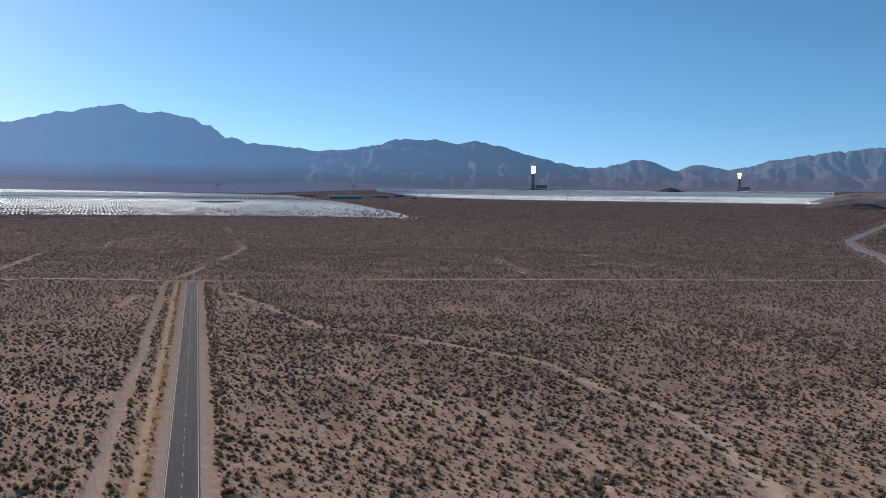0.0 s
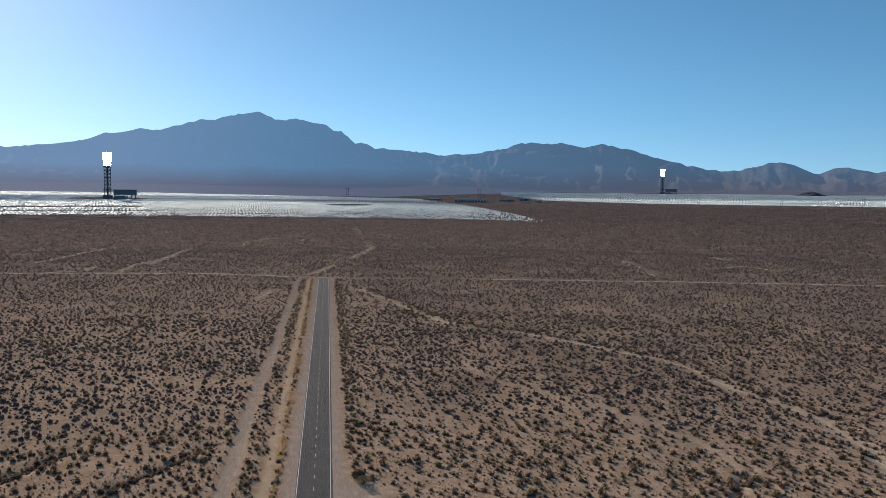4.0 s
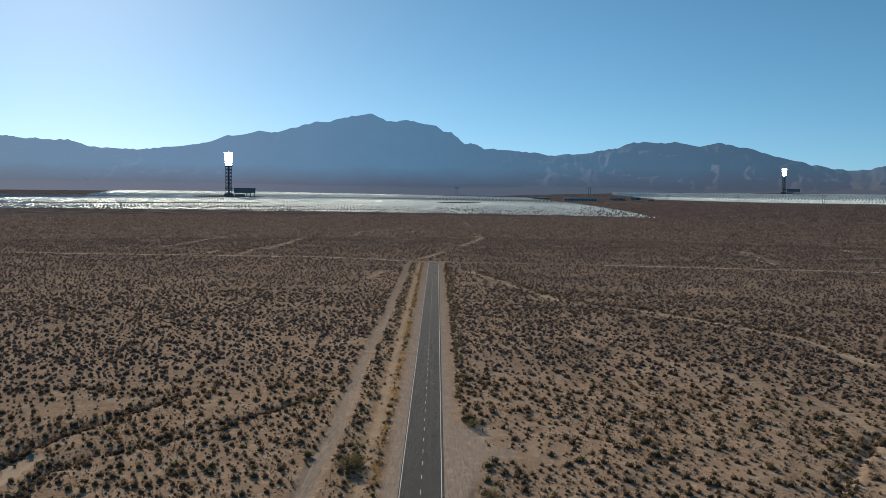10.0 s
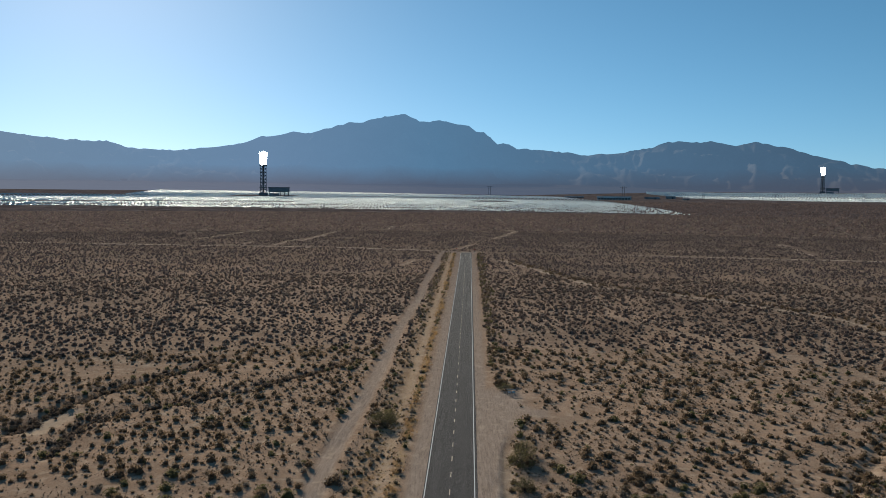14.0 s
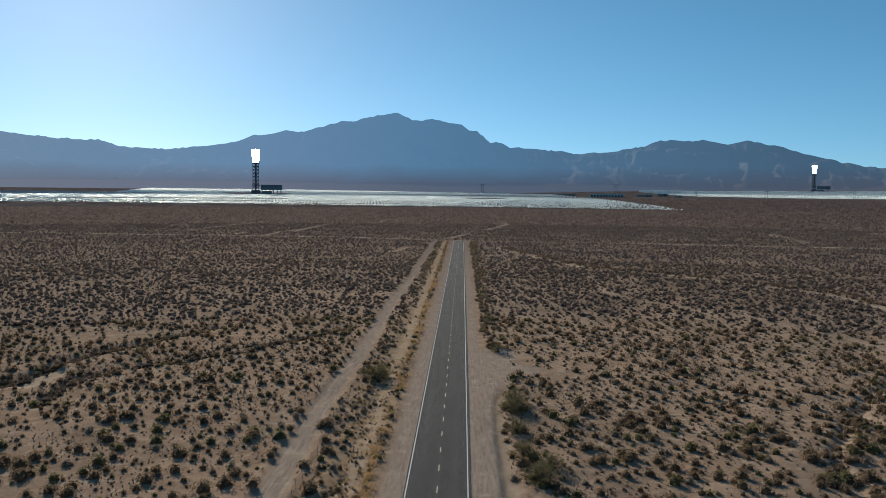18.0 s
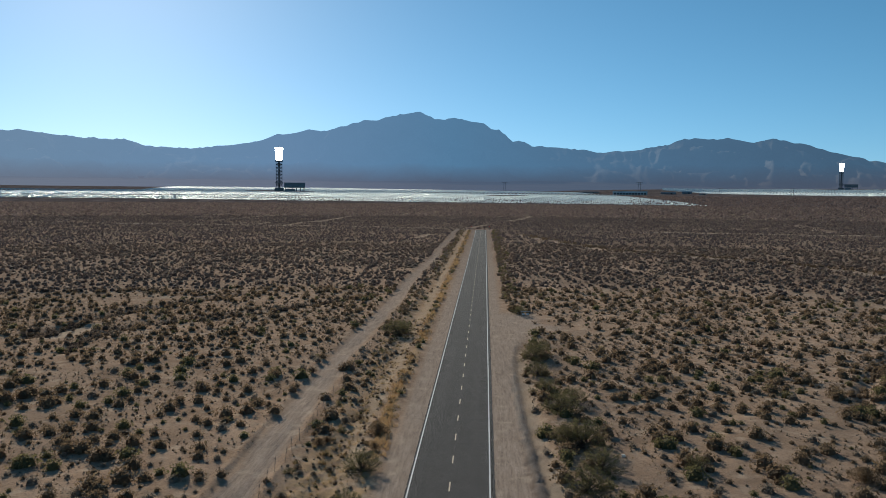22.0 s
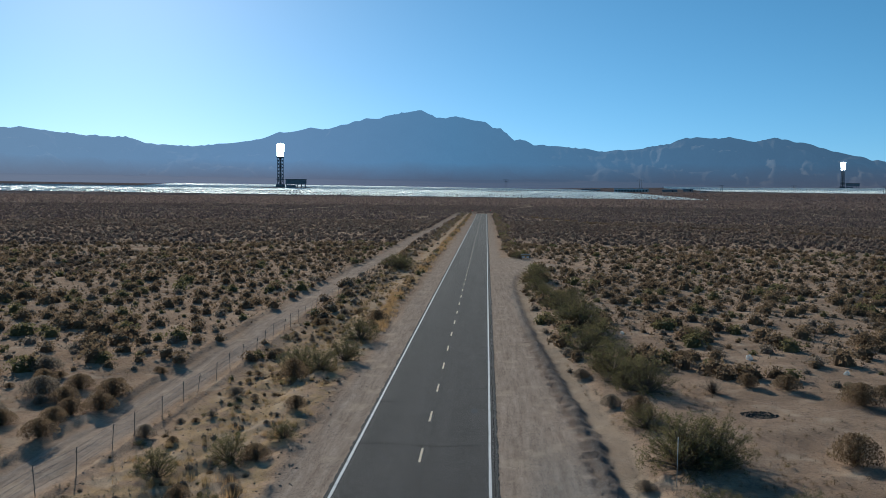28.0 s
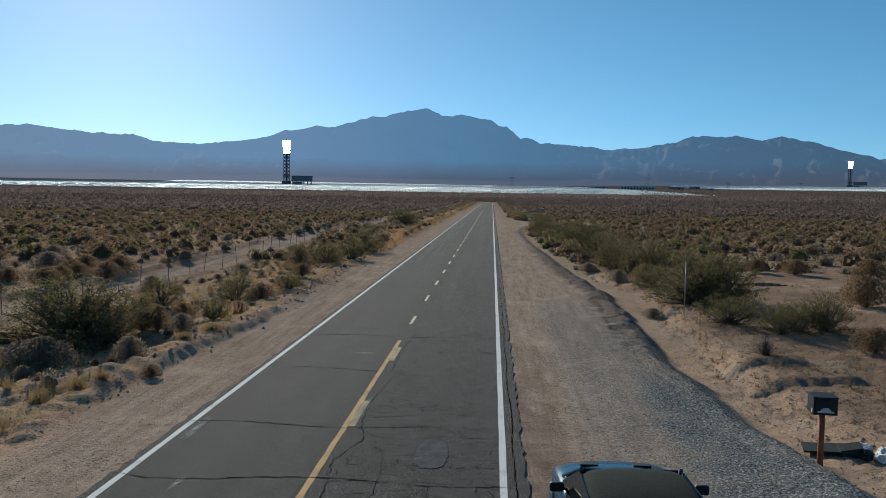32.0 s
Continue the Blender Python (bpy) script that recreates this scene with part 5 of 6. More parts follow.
long_building()
for r, az, w, d, h in ((2751, 12.4, 48, 16, 6), (2835, 13.6, 32, 14, 8), (2793, 7.2, 63, 16, 4), (2688, 14.6, 21, 10, 4)):
    x, y = polar(r, az)
    b = thing("plant_shed", (x, y, lie(x, y)), "small pale service shed beside the mirror field", "building", "service sheds", -az)
    bm = bmesh.new()
    box(bm, (w, d, h), (0, 0, h / 2))
    part("wall", bm, M_CLAD, b)
    bm = bmesh.new()
    box(bm, (w + 1.5, d + 1.5, 0.8), (0, 0, h + 0.4))
    part("roof", bm, M_PALE, b)
    bm = bmesh.new()
    box(bm, (4, 0.4, h * 0.7), (w * 0.2, -d / 2 - 0.15, h * 0.35))
    part("door", bm, M_DARK, b)


def power_pole(r, az, tall, first=[None]):
    x, y = polar(r, az)
    z = lie(x, y)
    if first[0] is None:
        p = thing("power_pole", (x, y, z), "distant steel transmission pole with cross-arms", "power pole", "transmission poles", -az)
        for s in (-1, 1):
            bm = bmesh.new()
            rod(bm, (s * 3.0, 0, -0.5), (s * 2.2, 0, 26), 0.55, 0.35, 6)
            part("mast", bm, M_STEEL, p)
        for zz, w in ((24.5, 16), (20, 10)):
            bm = bmesh.new()
            box(bm, (w, 0.5, 0.6), (0, 0, zz))
            part("cross_arm", bm, M_STEEL, p)
        for sx in (-7, 0, 7):
            bm = bmesh.new()
            rod(bm, (sx, 0, 22.3), (sx, 0, 24.3), 0.25, seg=5)
            part("insulator", bm, M_STEEL, p)
        first[0] = p
        ob = p
    else:
        ob = copy_thing(first[0], pose(x, y, z, 0, 0, -az))
    ob.scale = (tall / 26, tall / 26, tall / 26)


for az, r, tall in ((15.7, 2541, 24), (20.1, 2541, 24), (25.2, 2541, 24), (30.3, 2541, 24), (35.0, 2562, 24), (10.5, 2940, 38), (1.4, 3045, 34)):
    power_pole(r, az, tall)


def dark_hill(r, az, wide, deep, tall, material, label):
    x, y = polar(r, az)
    n = 44
    g = np.linspace(-1, 1, n)
    U, V = np.meshgrid(g, g)
    dome = np.clip(1 - (U ** 2 + V ** 2) ** 0.8, 0, 1)
    hgt = dome * (0.85 + 0.22 * wave(U, V, int(az), 1.6) + 0.05 * wave(U, V, int(az) + 1, 0.4)) - 0.05
    a = radians(az)
    X = x + U * wide * math.cos(a) + V * deep * math.sin(a)
    Y = y - U * wide * math.sin(a) + V * deep * math.cos(a)
    Z = land(X, Y) + hgt * tall
    i = np.arange(n - 1)[:, None] * n + np.arange(n - 1)[None]
    faces = np.stack([i, i + 1, i + n + 1, i + n], -1).reshape(-1, 4)
    return tagged(new("hill", mesh_from("hill", np.stack([X, Y, Z], -1).reshape(-1, 3), faces, material, True)), label, "hill", kind="structure")


M_HILL = speckled("dark_volcanic_rock", (0.055, 0.047, 0.046), (0.10, 0.085, 0.08), 0.03, 0.95, 0.0, 1.0)
M_HILL_FAR = speckled("mauve_brown_rock", (0.13, 0.10, 0.095), (0.21, 0.165, 0.15), 0.03, 0.95, 0.0, 1.0)
dark_hill(2310, 42.7, 100, 70, 25, M_HILL, "low dark rocky hill on the plain")
dark_hill(2700, 44.6, 210, 90, 44, M_HILL_FAR, "low mauve-brown rocky hill behind the mirror field")
dark_hill(3900, 32.0, 75, 40, 22, M_HILL, "small dark hill far out in the plain")


# ---------------------------------------------------------------- road wear
M_CRACK = speckled("crack_filler", (0.006, 0.006, 0.006), (0.016, 0.0155, 0.015), 5.0, 1.0, 0.0, 0.002, 0.0)
M_PATCH = speckled("grey_road_patch", (0.062, 0.063, 0.065), (0.105, 0.107, 0.110), 3.5, 0.95, 0.0, 0.004, 0.05)
M_SMEAR = paint_material("smeared_paint", (0.42, 0.41, 0.39), (0.16, 0.155, 0.15), 0.52)


def crack(pts, width, seed, name="crack", material=M_CRACK, z=0.007, shake=0.022):
    """A jagged dark ribbon along points, on the asphalt."""
    rng = np.random.default_rng(seed)
    fine = []
    for (ax, ay), (bx, by) in zip(pts[:-1], pts[1:]):
        n = max(2, int(math.hypot(bx - ax, by - ay) / 0.16))
        for i in range(n):
            fine.append((ax + (bx - ax) * i / n, ay + (by - ay) * i / n))
    fine.append(pts[-1])
    q = np.array(fine) + rng.normal(0, shake, (len(fine), 2))
    d = np.gradient(q, axis=0)
    d /= np.linalg.norm(d, axis=1, keepdims=True) + 1e-9
    nrm = np.stack([-d[:, 1], d[:, 0]], -1)
    w = width * rng.uniform(0.3, 1.2, len(q))[:, None]
    w[0] = w[-1] = width * 0.15
    a, b = q - nrm * w / 2, q + nrm * w / 2
    zz = height(np.zeros(len(q)), q[:, 1])[:, None] + z
    verts = np.concatenate([np.concatenate([a, zz], 1), np.concatenate([b, zz], 1)])
    i = np.arange(len(q) - 1)
    m = len(q)
    ob = new(name, mesh_from(name, verts, np.stack([i, i + 1, i + m + 1, i + m], -1), material))
    ob.parent = road
    return ob


def blot(name, x, y, rx, ry, material, seed):
    """A mend in the asphalt with a rounded, crumbled outline."""
    rng = np.random.default_rng(seed)
    a = np.linspace(0, 2 * np.pi, 60, endpoint=False)
    sq = (np.abs(np.cos(a)) ** 3 + np.abs(np.sin(a)) ** 3) ** (-1 / 3)
    r = sq * (1 + rng.normal(0, 0.025, 60))
    v = np.stack([x + rx * r * np.cos(a), y + ry * r * np.sin(a), np.full(60, 0.010)], -1)
    ob = new(name, mesh_from(name, np.concatenate([v, [[x, y, 0.011]]]), np.array([[i, (i + 1) % 60, 60] for i in range(60)]), material))
    ob.parent = road


def flakes(name, x, y, rx, ry, n, seed):
    """Loose flakes of pale paint left on the asphalt."""
    rng = np.random.default_rng(seed)
    c = np.stack([x + rx * rng.normal(0, 0.5, n), y + ry * rng.normal(0, 0.5, n), np.full(n, 0.010)], -1)
    a = rng.uniform(0, 6.28, (n, 1)) + np.array([[0, 2.1, 4.2]])
    r = rng.uniform(0.006, 0.022, (n, 1)) * rng.uniform(0.6, 1.2, (n, 3))
    v = c[:, None] + np.stack([r * np.cos(a), 1.5 * r * np.sin(a), np.arange(n)[:, None] * 2e-6 + 0 * r], -1)
    ob = new(name, mesh_from(name, v.reshape(-1, 3), np.arange(n * 3).reshape(-1, 3), M_SMEAR))
    ob.parent = road


def build_cracks():
    rng = np.random.default_rng(9)
    # across the whole road
    y = 5.0
    while y < 150:
        x1 = -3.6 if rng.uniform() < 0.7 else rng.uniform(-1, 0.3)
        x2 = 3.6 if rng.uniform() < 0.7 else rng.uniform(0.2, 2)
        pts = [(x, y + 0.15 * math.sin(x * 1.3 + y)) for x in np.linspace(x1, x2, 9)]
        crack(pts, 0.030, int(y * 10))
        y += rng.uniform(3.2, 6.5)
    # along the centre and the lane
    for x, y1, y2, w in ((0.35, 6, 30, 0.014), (0.28, 30, 60, 0.014), (3.61, 4, 34, 0.026), (3.62, 34, 90, 0.024), (1.1, 12, 16, 0.012), (2.6, 8, 13, 0.012), (0.5, 60, 110, 0.02), (-1.6, 70, 96, 0.02)):
        n = int((y2 - y1) / 1.6) + 2
        pts = [(x + (0.02 if x > 3 else 0.11) * math.sin(yy * 1.1 + x * 5) + rng.normal(0, 0.012 if x > 3 else 0.05), yy) for yy in np.linspace(y1, y2, n)]
        crack(pts, w, int(1000 + x * 100 + y1), shake=0.006 if x > 3 else 0.022)
    # the crazed stretch in the lane beside the pull-out: broken rows joined by short splits
    rows = []
    y = 8.0
    while y < 30:
        x = rng.uniform(0.3, 0.9)
        thick = soft(y, 17.5, 30)
        while x < 3.25:
            ln = rng.uniform(0.25, 1.0)
            if rng.uniform() < 0.16 + 0.62 * thick:
                tilt = rng.normal(0, 0.06)
                rows.append([(x, y), (min(x + ln * 0.5, 3.3), y + tilt), (min(x + ln, 3.32), y + tilt + rng.normal(0, 0.05))])
            if rng.uniform() < 0.10 + 0.34 * thick:
                rows.append([(x, y), (x + rng.normal(0, 0.06), y + 0.12), (x + rng.normal(0, 0.10), y + rng.uniform(0.18, 0.4))])
            x += ln * rng.uniform(0.8, 1.25)
        y += rng.uniform(0.10, 0.24)
    for i, pts in enumerate(rows):
        if math.hypot((pts[0][0] - 2.02) / 0.45, (pts[0][1] - 15.7) / 1.0) < 1:
            continue
        crack(pts, rng.uniform(0.007, 0.016), 500 + i, shake=0.012)
    # short splits across the lanes further on
    for i in range(130):
        x, y = rng.uniform(0.4, 3.0) if i % 3 else rng.uniform(-3.2, -0.4), 26 + 75 * rng.uniform() ** 1.4
        ln = rng.uniform(0.4, 1.5)
        crack([(x, y), (min(x + ln * 0.5, 3.3), y + rng.normal(0, 0.04)), (min(x + ln, 3.35), y + rng.normal(0, 0.08))], rng.uniform(0.014, 0.026), 3000 + i)
    blot("road_patch", 2.02, 15.7, 0.32, 0.85, M_PATCH, 3)
    blot("road_patch", 2.5, 48.5, 0.22, 0.5, M_PATCH, 6)
    flakes("paint_smear", 2.2, 64.4, 0.32, 1.0, 150, 4)
    flakes("paint_smear", 1.94, 114.6, 0.3, 2.0, 150, 5)
    flakes("paint_smear", -3.12, 17.0, 0.12, 0.9, 300, 7)
    flakes("paint_smear", -0.85, 25.7, 0.32, 0.14, 120, 8)
    flakes("paint_smear", 0.18, 19.1, 0.08, 0.9, 220, 9)
    flakes("paint_smear", -2.25, 13.7, 0.07, 0.3, 70, 10)


build_cracks()

# ---------------------------------------------------------------- fence beside the track
M_POST = speckled("weathered_post", (0.09, 0.078, 0.068), (0.19, 0.165, 0.14), 9.0, 0.9)
M_WIRE = speckled("galvanised_wire", (0.10, 0.10, 0.10), (0.20, 0.20, 0.20), 3.0, 0.5, 0.8)


def build_fence():
    rng = np.random.default_rng(4)
    f = thing("wire_fence", (-15.2, 0, 0), "wire fence of thin dark steel posts along the dirt track", "fence")
    bm = bmesh.new()
    box(bm, (0.036, 0.010, 1.75), (0, 0, 0.42))
    box(bm, (0.010, 0.036, 1.75), (0, 0.02, 0.42))
    box(bm, (0.09, 0.012, 0.05), (0, -0.012, 1.1))
    first = part("post", bm, M_POST, f)
    ys, tops = [], []
    y = -8.0
    while y < 330:
        ys.append(y)
        y += 3.05 + rng.uniform(-0.35, 0.35)
    for i, yy in enumerate(ys):
        x = 0.10 * math.sin(yy * 0.7)
        z = lie(-15.2 + x, yy)
        tilt = (rng.normal(0, 3.5), rng.normal(0, 4.0))
        ob = first if i == 0 else first.copy()
        if i:
            scene.collection.objects.link(ob)
        ob.matrix_basis = pose(x, yy, z, tilt[0], tilt[1], rng.uniform(-15, 15))
        tops.append((x, yy, z))
    for hgt in (0.35, 0.65, 0.95, 1.2):
        bm = bmesh.new()
        for a, b in zip(tops[:-1], tops[1:]):
            if a[1] > 150:
                break
            rod(bm, (a[0], a[1], a[2] + hgt), (b[0], b[1], b[2] + hgt), 0.006, seg=3)
        part("wire", bm, M_WIRE, f)


build_fence()

# ---------------------------------------------------------------- things beside the pull-out
M_RUST = speckled("rusty_red_steel", (0.22, 0.060, 0.027), (0.40, 0.125, 0.055), 14.0, 0.8, 0.2)
M_BLACK = speckled("black_box_paint", (0.010, 0.011, 0.012), (0.022, 0.024, 0.025), 6.0, 0.55, 0.0, 0.002, 0.25)
M_PLATE = speckled("pale_metal_plate", (0.42, 0.43, 0.45), (0.62, 0.63, 0.64), 12.0, 0.5, 0.2)
M_CLOTH = speckled("dirty_white_cloth", (0.62, 0.60, 0.56), (0.86, 0.84, 0.80), 9.0, 0.9, 0.0, 0.02)
M_BAG = leaf_material("thin_white_plastic", [(0.0, (0.80, 0.77, 0.72)), (1.0, (0.90, 0.88, 0.84))], 0.4)
M_PLASTIC = speckled("dark_blue_grey_plastic", (0.012, 0.019, 0.022), (0.030, 0.040, 0.045), 6.0, 0.85, 0.0, 0.004, 0.25)
M_GALV = speckled("pale_galvanised_steel", (0.26, 0.26, 0.25), (0.42, 0.42, 0.41), 10.0, 0.5, 0.4)
M_TEAL = speckled("dark_teal_shards", (0.006, 0.014, 0.018), (0.025, 0.045, 0.052), 20.0, 0.8, 0.0, 0.01, 0.1)


def mailbox():
    z = lie(9.4, 15.7)
    m = thing("mailbox", (9.4, 15.7, z), "square black mailbox on a rusty red steel post", "mailbox", turn=-6)
    bm = bmesh.new()
    rod(bm, (0, 0, -0.3), (0, 0, 0.985), 0.055, seg=14)
    part("post", bm, M_RUST, m, "rusty red steel post", True)
    bm = bmesh.new()
    box(bm, (0.43, 0.42, 0.31), (0, 0, 1.155), bevel=0.012)
    body = part("body", bm, M_BLACK, m)
    bm = bmesh.new()
    box(bm, (0.455, 0.45, 0.03), (0, 0, 1.326), bevel=0.008)
    part("lid", bm, M_BLACK, m, "slightly overhanging black lid")
    bm = bmesh.new()
    box(bm, (0.37, 0.02, 0.24), (0, -0.216, 1.165), bevel=0.006)
    part("door", bm, M_BLACK, body)
    bm = bmesh.new()
    box(bm, (0.29, 0.012, 0.03), (0, -0.230, 1.065))
    box(bm, (0.18, 0.012, 0.04), (0, -0.230, 1.098))
    box(bm, (0.11, 0.012, 0.025), (0, -0.230, 1.129))
    part("plate", bm, M_PLATE, body, "pale metal plate")
    bm = bmesh.new()
    box(bm, (0.012, 0.05, 0.08), (-0.218, -0.13, 1.07))
    part("flag", bm, M_CLOTH, m, "white sticker")
    bm = bmesh.new()
    box(bm, (0.16, 0.16, 0.02), (0, 0, 0.99))
    part("bracket", bm, M_RUST, m)


mailbox()


def heap(name, at, size, material, label, category, seed, flat=0.3):
    """A crumpled heap: a dome with sharp folds."""
    rng = np.random.default_rng(seed)
    bm = bmesh.new()
    bmesh.ops.create_icosphere(bm, subdivisions=4, radius=1.0)
    for v in bm.verts:
        d = 1 + 0.28 * noise.noise(v.co * 2.3 + Vector((seed, 0, 0))) + 0.20 * noise.noise(v.co * 6 + Vector((0, seed, 0))) + 0.1 * abs(noise.noise(v.co * 13))
        v.co = Vector((v.co.x * d * size[0] / 2, v.co.y * d * size[1] / 2, max(-0.02, v.co.z * d * size[2])))
    t = part(name, bm, material, None, "", False)
    t.matrix_basis = pose(at[0], at[1], lie(*at) - 0.01, 0, 0, rng.uniform(0, 90))
    return tagged(t, label, category)


def debris():
    z = lie(10.1, 17.0)
    b = thing("broken_board", (10.15, 17.25, z), "dark weathered board lying by the mailbox", "board", turn=-14)
    bm = bmesh.new()
    box(bm, (0.95, 0.5, 0.04), (0, 0, 0.11), Euler((radians(5), radians(-4), 0)).to_matrix(), 0.008)
    part("panel", bm, M_PLASTIC, b)
    bm = bmesh.new()
    box(bm, (0.8, 0.07, 0.06), (0, 0.12, 0.045), None, 0.006)
    part("batten", bm, M_POST, b)
    c = thing("plastic_crate", (10.52, 17.05, z), "dark blue-grey plastic crate tipped on its side", "crate", turn=-10)
    bm = bmesh.new()
    box(bm, (0.42, 0.32, 0.17), (0, 0, 0.115), Euler((radians(8), radians(-12), 0)).to_matrix(), 0.035)
    part("body", bm, M_PLASTIC, c)
    bm = bmesh.new()
    box(bm, (0.45, 0.35, 0.025), (0.012, 0.01, 0.205), Euler((radians(8), radians(-12), 0)).to_matrix(), 0.01)
    part("rim", bm, M_PLASTIC, c)
    heap("cloth", (10.88, 17.3), (0.62, 0.40, 0.16), M_CLOTH, "crumpled dirty white cloth on the sand", "cloth", 2)
    heap("cloth", (11.08, 16.7), (0.55, 0.42, 0.20), M_CLOTH, "bunched white cloth on the sand", "cloth", 5)
    heap("plastic_bag", (10.78, 16.85), (0.40, 0.30, 0.14), M_PLASTIC, "crumpled dark plastic bag", "bag", 7)
    heap("plastic_bag", (24.0, 66.0), (0.75, 0.5, 0.35), M_BAG, "white plastic bag caught on open sand", "bag", 9)
    heap("plastic_bag", (29.2, 60.5), (0.45, 0.35, 0.28), M_BAG, "small white plastic bag by a bush", "bag", 11)
    heap("plastic_bag", (16.0, 78.0), (0.5, 0.4, 0.25), M_BAG, "white scrap of plastic on the sand", "bag", 13)


debris()


def marker_post():
    z = lie(11.55, 36.2)
    m = thing("marker_post", (11.55, 36.2, z), "thin pale metal marker post on the sand bank", "post")
    bm = bmesh.new()
    rod(bm, (0, 0, -0.3), (0.015, 0, 2.17), 0.020, 0.018, 8)
    part("pole", bm, M_GALV, m, "", True)
    bm = bmesh.new()
    rod(bm, (0.015, 0, 2.17), (0.015, 0, 2.20), 0.032, 0.02, 8)
    part("cap", bm, M_GALV, m)


marker_post()


def low_sign():
    z = lie(11.1, 167.0)
    g = thing("low_sign", (11.1, 167, z), "low weathered signboard on two posts", "sign", turn=4)
    for sx in (-0.75, 0.75):
        bm = bmesh.new()
        box(bm, (0.10, 0.10, 1.4), (sx, 0, 0.5))
        part("post", bm, M_POST, g)
    bm = bmesh.new()
    box(bm, (1.9, 0.08, 0.22), (0, -0.06, 1.15), None, 0.01)
    part("top_board", bm, M_GALV, g)
    for sx in (-0.4, 0.45):
        bm = bmesh.new()
        box(bm, (0.5, 0.05, 0.30), (sx, -0.06, 0.62), None, 0.008)
        part("panel", bm, M_PLATE, g)


low_sign()


def road_sign(x, y, tall, label):
    z = lie(x, y)
    g = thing("road_sign", (x, y, z), label, "sign", "junction signs")
    bm = bmesh.new()
    box(bm, (0.09, 0.09, tall + 0.3), (0, 0, tall / 2 - 0.15))
    part("post", bm, M_GALV, g)
    bm = bmesh.new()
    bmesh.ops.create_cone(bm, cap_ends=True, segments=8, radius1=0.42, radius2=0.42, depth=0.03, matrix=Matrix.Translation((0, -0.08, tall - 0.35)) @ Euler((radians(90), 0, 0)).to_matrix().to_4x4() @ Matrix.Rotation(radians(22.5), 4, 'Z'))
    part("panel", bm, M_SIGN, g, "faded red panel")


M_SIGN = speckled("faded_red_sign", (0.35, 0.05, 0.04), (0.5, 0.12, 0.1), 4.0, 0.5)
road_sign(5.9, 569, 2.9, "pale sign post at the end of the road")
road_sign(-6.7, 585, 2.4, "pale sign post across the junction")


def shard_pile():
    rng = np.random.default_rng(15)
    n = 420
    a, r = rng.uniform(0, 6.28, n), np.sqrt(rng.uniform(0, 1, n))
    X, Y = 19.3 + np.cos(a) * r * 1.1, 49.0 + np.sin(a) * r * 0.85
    stones("shard_pile", X, Y, rng.uniform(0.05, 0.13, n), M_TEAL, 16, "flat pile of dark teal broken shards on sand", "rubble")


def stones(name, X, Y, size, material, seed, label, category):
    """Loose stones: flattened octahedra with shaken corners, in one mesh."""
    rng = np.random.default_rng(seed)
    n = len(X)
    z = land(X, Y)
    z = np.where((X > 3.9) & (X < 4.2), -0.06, z)
    o = np.array([(1, 0, 0), (0, 1, 0), (-1, 0, 0), (0, -1, 0), (0, 0, 0.8), (0, 0, -0.5)])
    v = o[None] * size[:, None, None] * 0.5 * rng.uniform(0.6, 1.3, (n, 6, 3))
    a = rng.uniform(0, 6.28, n)
    ca, sa2 = np.cos(a)[:, None], np.sin(a)[:, None]
    v = np.stack([v[..., 0] * ca - v[..., 1] * sa2, v[..., 0] * sa2 + v[..., 1] * ca, v[..., 2]], -1)
    v += np.stack([X, Y, z + size * 0.12], -1)[:, None]
    f = np.array([[0, 1, 4], [1, 2, 4], [2, 3, 4], [3, 0, 4], [1, 0, 5], [2, 1, 5], [3, 2, 5], [0, 3, 5]])
    faces = (np.arange(n)[:, None, None] * 6 + f[None]).reshape(-1, 3)
    return tagged(new(name, mesh_from(name, v.reshape(-1, 3), faces, material)), label, category, kind="stuff")


def island_stone(name, stops):
    k = Nodes(name)
    g = k.t.nodes.new("ShaderNodeNewGeometry")
    c = k.ramp(g.outputs["Random Per Island"], stops)
    return k.done(c, 0.9, 0.0, k.noise(40.0, 3), 0.01, 0.5, 0.2)


M_GRAVEL = island_stone("blue_grey_gravel", [(0.0, (0.045, 0.05, 0.05)), (0.5, (0.13, 0.137, 0.134)), (1.0, (0.36, 0.37, 0.355))])
M_RUBBLE = island_stone("pinkish_grey_rubble", [(0.0, (0.18, 0.136, 0.106)), (0.5, (0.31, 0.238, 0.188)), (1.0, (0.46, 0.365, 0.295))])
M_CLOD = island_stone("sandy_stones", [(0.0, (0.13, 0.098, 0.074)), (0.5, (0.28, 0.215, 0.163)), (1.0, (0.44, 0.355, 0.28))])
shard_pile()


